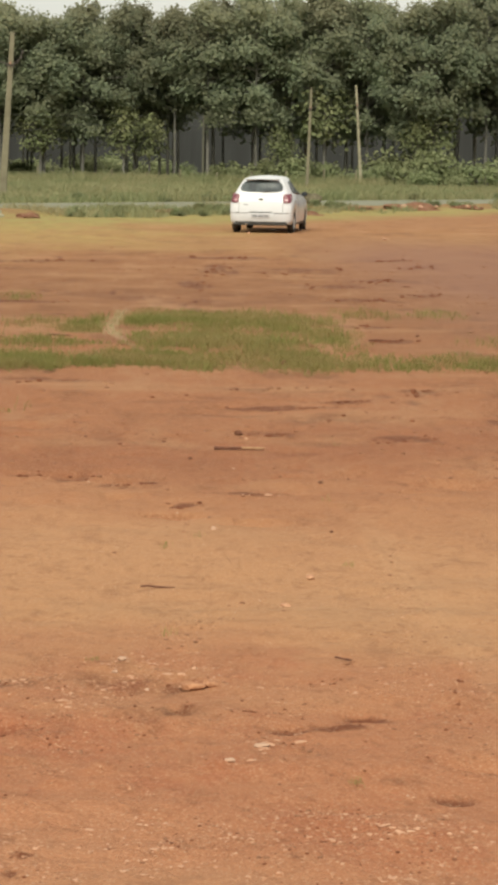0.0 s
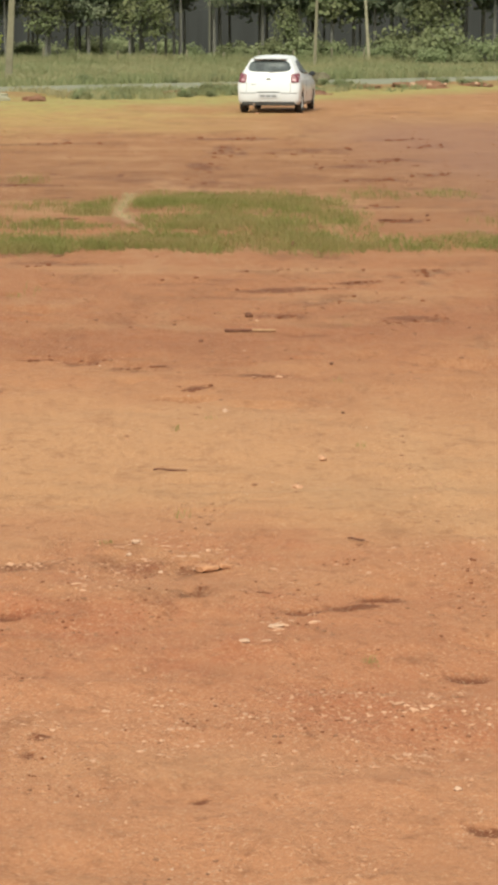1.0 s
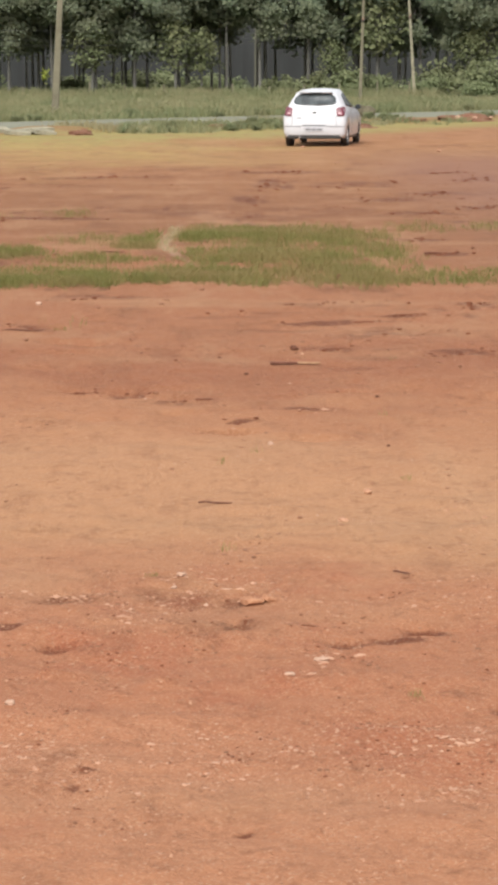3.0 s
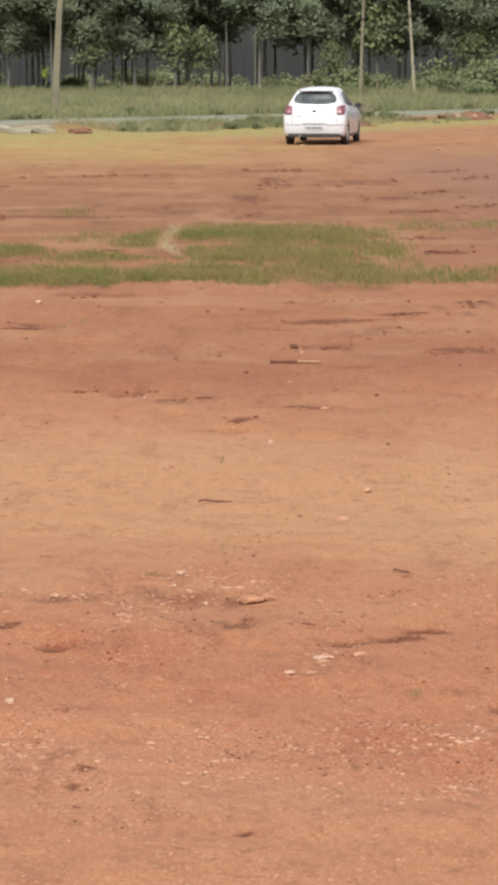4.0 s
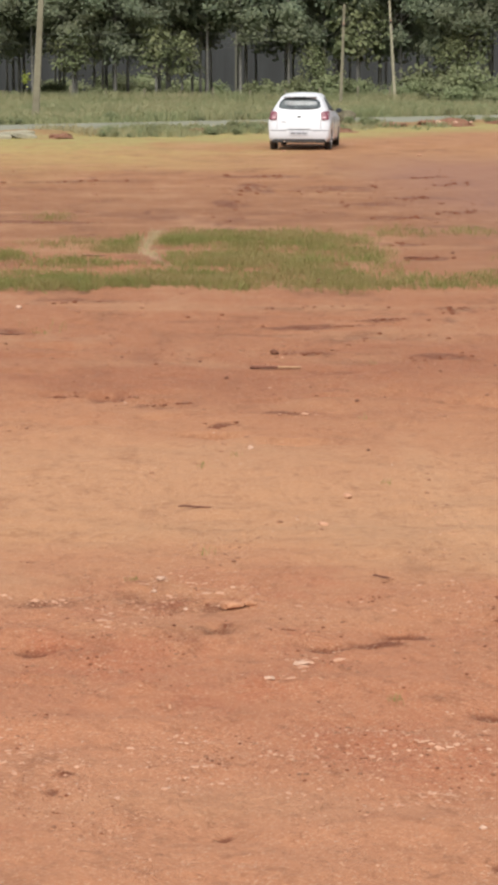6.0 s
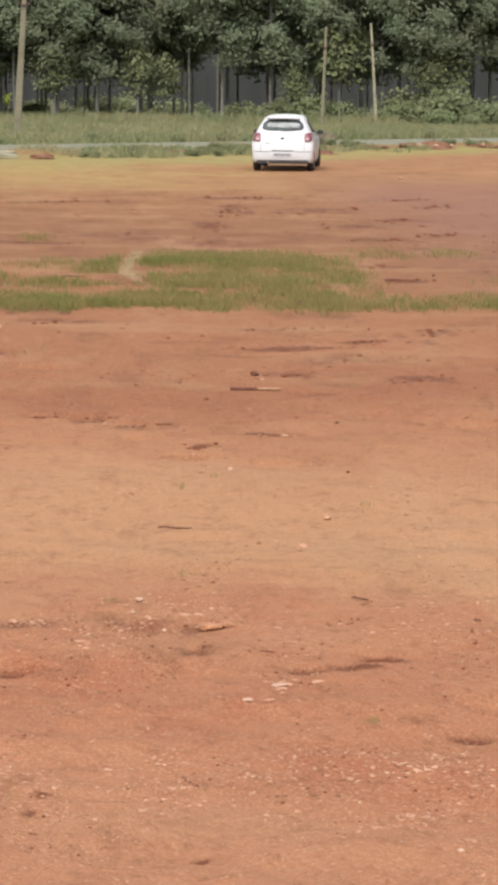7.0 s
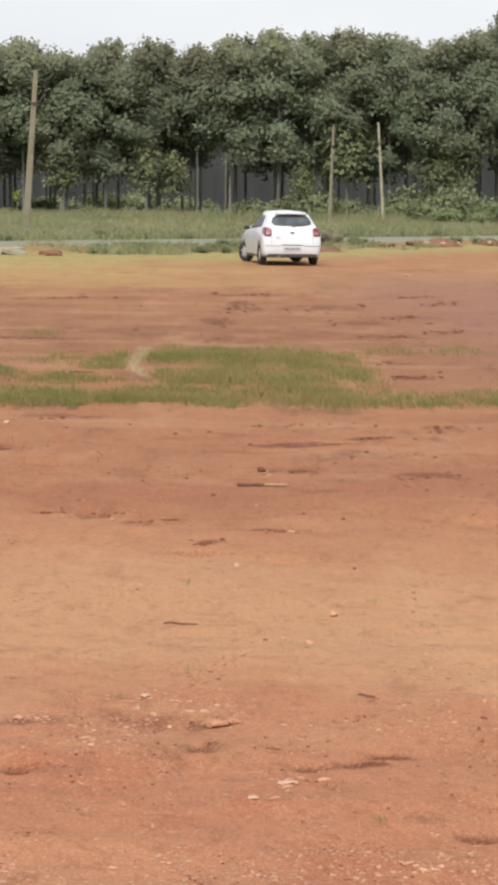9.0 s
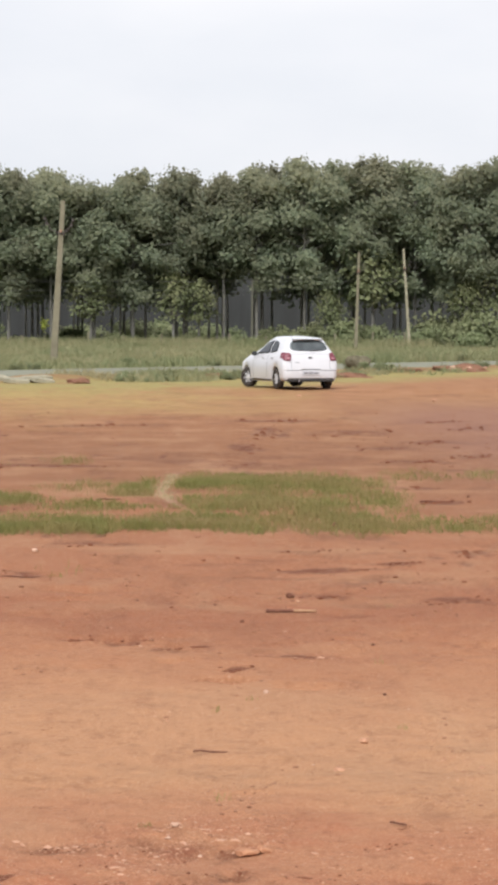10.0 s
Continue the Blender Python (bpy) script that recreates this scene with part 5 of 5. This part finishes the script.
def scatter(name, kinds, mat, spots, label, category):
    """Many small stones in one mesh."""
    verts, faces, base = [], [], 0
    for k, (x, y, z, s, a, q) in enumerate(spots):
        kv, kf = kinds[k % len(kinds)]
        c, d = math.cos(a), math.sin(a)
        v = kv * s * np.array([1, 1, q])
        verts.append(np.stack([v[:, 0] * c - v[:, 1] * d + x, v[:, 0] * d + v[:, 1] * c + y, v[:, 2] + z], -1))
        faces.append(kf + base)
        base += len(kv)
    me = from_arrays(name, np.concatenate(verts).tolist(), np.concatenate(faces).tolist())
    tagged(mesh_part(name, me, mat), label, category, kind="stuff")


def build_gravel():
    rng = np.random.default_rng(14)
    prng = random.Random(3)
    kinds = []
    for _ in range(6):
        me = rock_mesh("kind", prng, (1.0, 1.0, 0.9), detail=0)
        kinds.append((np.array([v.co[:] for v in me.vertices]), np.array([p.vertices[:] for p in me.polygons])))
        bpy.data.meshes.remove(me)
    for name, mat, n, lo, hi, big, label, flat in (("gravel", "pebble", 15000, 3.6, 9.0, 0.0053, "loose tan gravel bedded in soil", 0.5), ("pale_grit", "pale_stone", 1500, 3.6, 14.0, 0.0045, "scattered pale grit on soil", 0.4),
                                                   ("clods", "clod", 9000, 3.6, 48.0, 0.0080, "crumbled clods of red soil", 0.45), ("coarse_gravel", "tan_gravel", 1200, 5.2, 5.85, 0.0082, "coarse pale gravel washed out of red soil", 0.5), ("rubble_grit", "tan_gravel", 320, 7.05, 7.6, 0.0085, "pale rubble showing in churned red soil", 0.45), ("red_crumbs", "damp_clod", 2200, 5.0, 7.4, 0.0058, "small dark red crumbs in churned soil", 0.55),
                                                   ("dark_crumbs", "dark_stone", 800, 4.0, 30.0, 0.0050, "scattered dark crumbs on soil", 0.5)):
        y = lo * (hi / lo) ** rng.random(n * 3)
        x = rng.uniform(-0.22, 0.22, n * 3) * y
        band = np.exp(-((y - 5.55) / 0.35) ** 2) + 0.7 * np.exp(-((y - 7.1) / 0.45) ** 2) + 0.5 * np.exp(-((y - 4.6) / 0.5) ** 2) if name in ("gravel", "pale_grit", "coarse_gravel", "rubble_grit") else np.exp(-((y - 14.2) / 1.5) ** 2) + 0.6 * np.exp(-((y - 6.7) / 0.4) ** 2) + 0.4 * np.exp(-((y - 8.0) / 0.5) ** 2) + 0.3 * (y > 25)
        ok = value_noise(x * 3.5, y * 1.6, 81) * 0.5 + 0.5 * value_noise(x * 14, y * 8, 83) + 0.42 * band + 0.2 * rng.random(n * 3) > 0.78
        x, y = x[ok][:n], y[ok][:n]
        s = big * (0.45 + rng.pareto(2.6, len(x)).clip(0, 2.6)) * np.clip(y / 8.0, 0.75, 3.0)
        z = land(x, y)
        scatter(name, kinds, mat, zip(x, y, z, s, rng.uniform(0, 6.28, len(x)), rng.uniform(0.6, 1.4, len(x)) * flat), label, "gravel")


build_gravel()

# little spills of pale rubble: middle, how many
SPILLS = ((-0.19, 7.52, 14), (-0.12, 7.41, 16), (0.06, 7.32, 18), (-0.05, 7.49, 14), (-0.31, 6.54, 14), (0.25, 6.49, 20), (0.36, 6.56, 10), (0.16, 6.27, 10), (-0.34, 6.91, 8),
            (-0.30, 6.89, 8), (-0.55, 7.28, 22), (-0.75, 7.35, 20), (-0.23, 7.20, 14), (-0.13, 5.69, 26), (-0.52, 5.66, 34), (-0.43, 5.61, 24), (-0.58, 5.55, 14), (0.00, 5.55, 30),
            (0.18, 5.63, 22), (0.37, 5.61, 18), (0.53, 5.63, 26), (0.63, 5.66, 14), (0.58, 5.28, 20), (0.45, 5.23, 16), (0.12, 7.55, 10), (0.24, 7.20, 8), (-0.79, 7.58, 6),
            (0.89, 8.88, 5), (0.14, 10.45, 3), (0.42, 11.51, 7), (-0.32, 9.82, 4), (0.70, 9.39, 6), (0.54, 9.33, 4), (0.41, 8.74, 4))


def build_spills():
    rng = np.random.default_rng(51)
    prng = random.Random(52)
    kinds = []
    for _ in range(6):
        me = rock_mesh("kind", prng, (1.5, 0.9, 0.8), detail=1)
        kinds.append((np.array([v.co[:] for v in me.vertices]), np.array([p.vertices[:] for p in me.polygons])))
        bpy.data.meshes.remove(me)
    spots = []
    for cx, cy, n in SPILLS:
        x, y = cx + rng.normal(0, 0.0075 * cy, n), cy + rng.normal(0, 0.006 * cy, n)
        size = 0.0011 * cy * (0.5 + rng.pareto(2.2, n).clip(0, 3.0))
        spots += list(zip(x, y, land(x, y) + 0.001, size, rng.uniform(-0.6, 0.6, n), rng.uniform(0.3, 0.7, n)))
    scatter("rubble_spill", kinds, "tan_gravel", spots, "small spills of pale rubble on red soil", "gravel")


build_spills()


def build_furrows():
    rng = np.random.default_rng(23)
    prng = random.Random(9)
    kinds = []
    for _ in range(5):
        me = rock_mesh("kind", prng, (1.2, 1.0, 0.9), detail=0)
        kinds.append((np.array([v.co[:] for v in me.vertices]), np.array([p.vertices[:] for p in me.polygons])))
        bpy.data.meshes.remove(me)
    spots = []
    for cx, cy, rx, ry, wet in STAINS:
        n = int(22 + 75 * wet)
        u, v = rng.normal(0, 0.55, n), rng.normal(0, 0.55, n)
        x, y = cx + rx * u, cy + ry * (v + 0.5 * np.sin(u * 2.0))
        keep = value_noise(x * 3.0 / rx, y * 1.6 / ry, 91) > 0.2 + 0.4 * rng.random(n)
        x, y = x[keep], y[keep]
        n = len(x)
        size = (0.00085 if cy > 10 else 0.0007) * cy * (0.4 + rng.pareto(2.4, n).clip(0, 2.4))
        spots += list(zip(x, y, land(x, y), size, rng.uniform(0, 6.28, n), rng.uniform(0.45, 0.9, n)))
    scatter("furrow_clods", kinds, "damp_clod", spots, "dark damp clods in churned stretches of soil", "clods")


build_furrows()


# ---- what moves: the car creeps off and swings round ----
def car_at(t):
    k = 0
    while k < len(CAR_ROWS) - 2 and t > CAR_ROWS[k + 1][0]:
        k += 1
    return [float(np.interp(t, [r[0] for r in CAR_ROWS], [r[c] for r in CAR_ROWS])) for c in (1, 2, 3)]


def motions():
    rows = []
    for t, y, bearing, heading in CAR_ROWS:
        slope = math.degrees(math.atan((float(sag(y + WHEELBASE)) - float(sag(y))) / WHEELBASE))
        rows.append((t, pose(y * math.tan(radians(bearing)), y, float(sag(y)), 0, 0, -heading) @ pose(0, 0, 0, slope)))
    walk(CAR, rows)
    ts = [0.0, 4.2] + [4.2 + 0.2 * k for k in range(1, 30)]
    gone, last, spin = 0.0, None, []
    for t in ts:
        y, bearing, heading = car_at(t)
        p = Vector((y * math.tan(radians(bearing)), y, 0))
        if last is not None:
            gone += (p - last).length
        last = p
        spin.append((t, -math.degrees(gone / WHEEL_R)))
    for wheel in WHEELS:
        x, y, _ = wheel.matrix_basis.translation
        rows = []
        for t, a in spin:
            steer = float(np.interp(t, [0, 4.2, 6.5, 7.2, 8.2, 9.0, 10.0], [4, 4, 6, 14, 24, 27, 25])) if y > 1 else 0.0
            rows.append((t, Matrix.Translation((x, y, WHEEL_R)) @ Matrix.Rotation(radians(steer), 4, "Z") @ Matrix.Rotation(radians(a), 4, "X")))
        walk(wheel, rows)


motions()
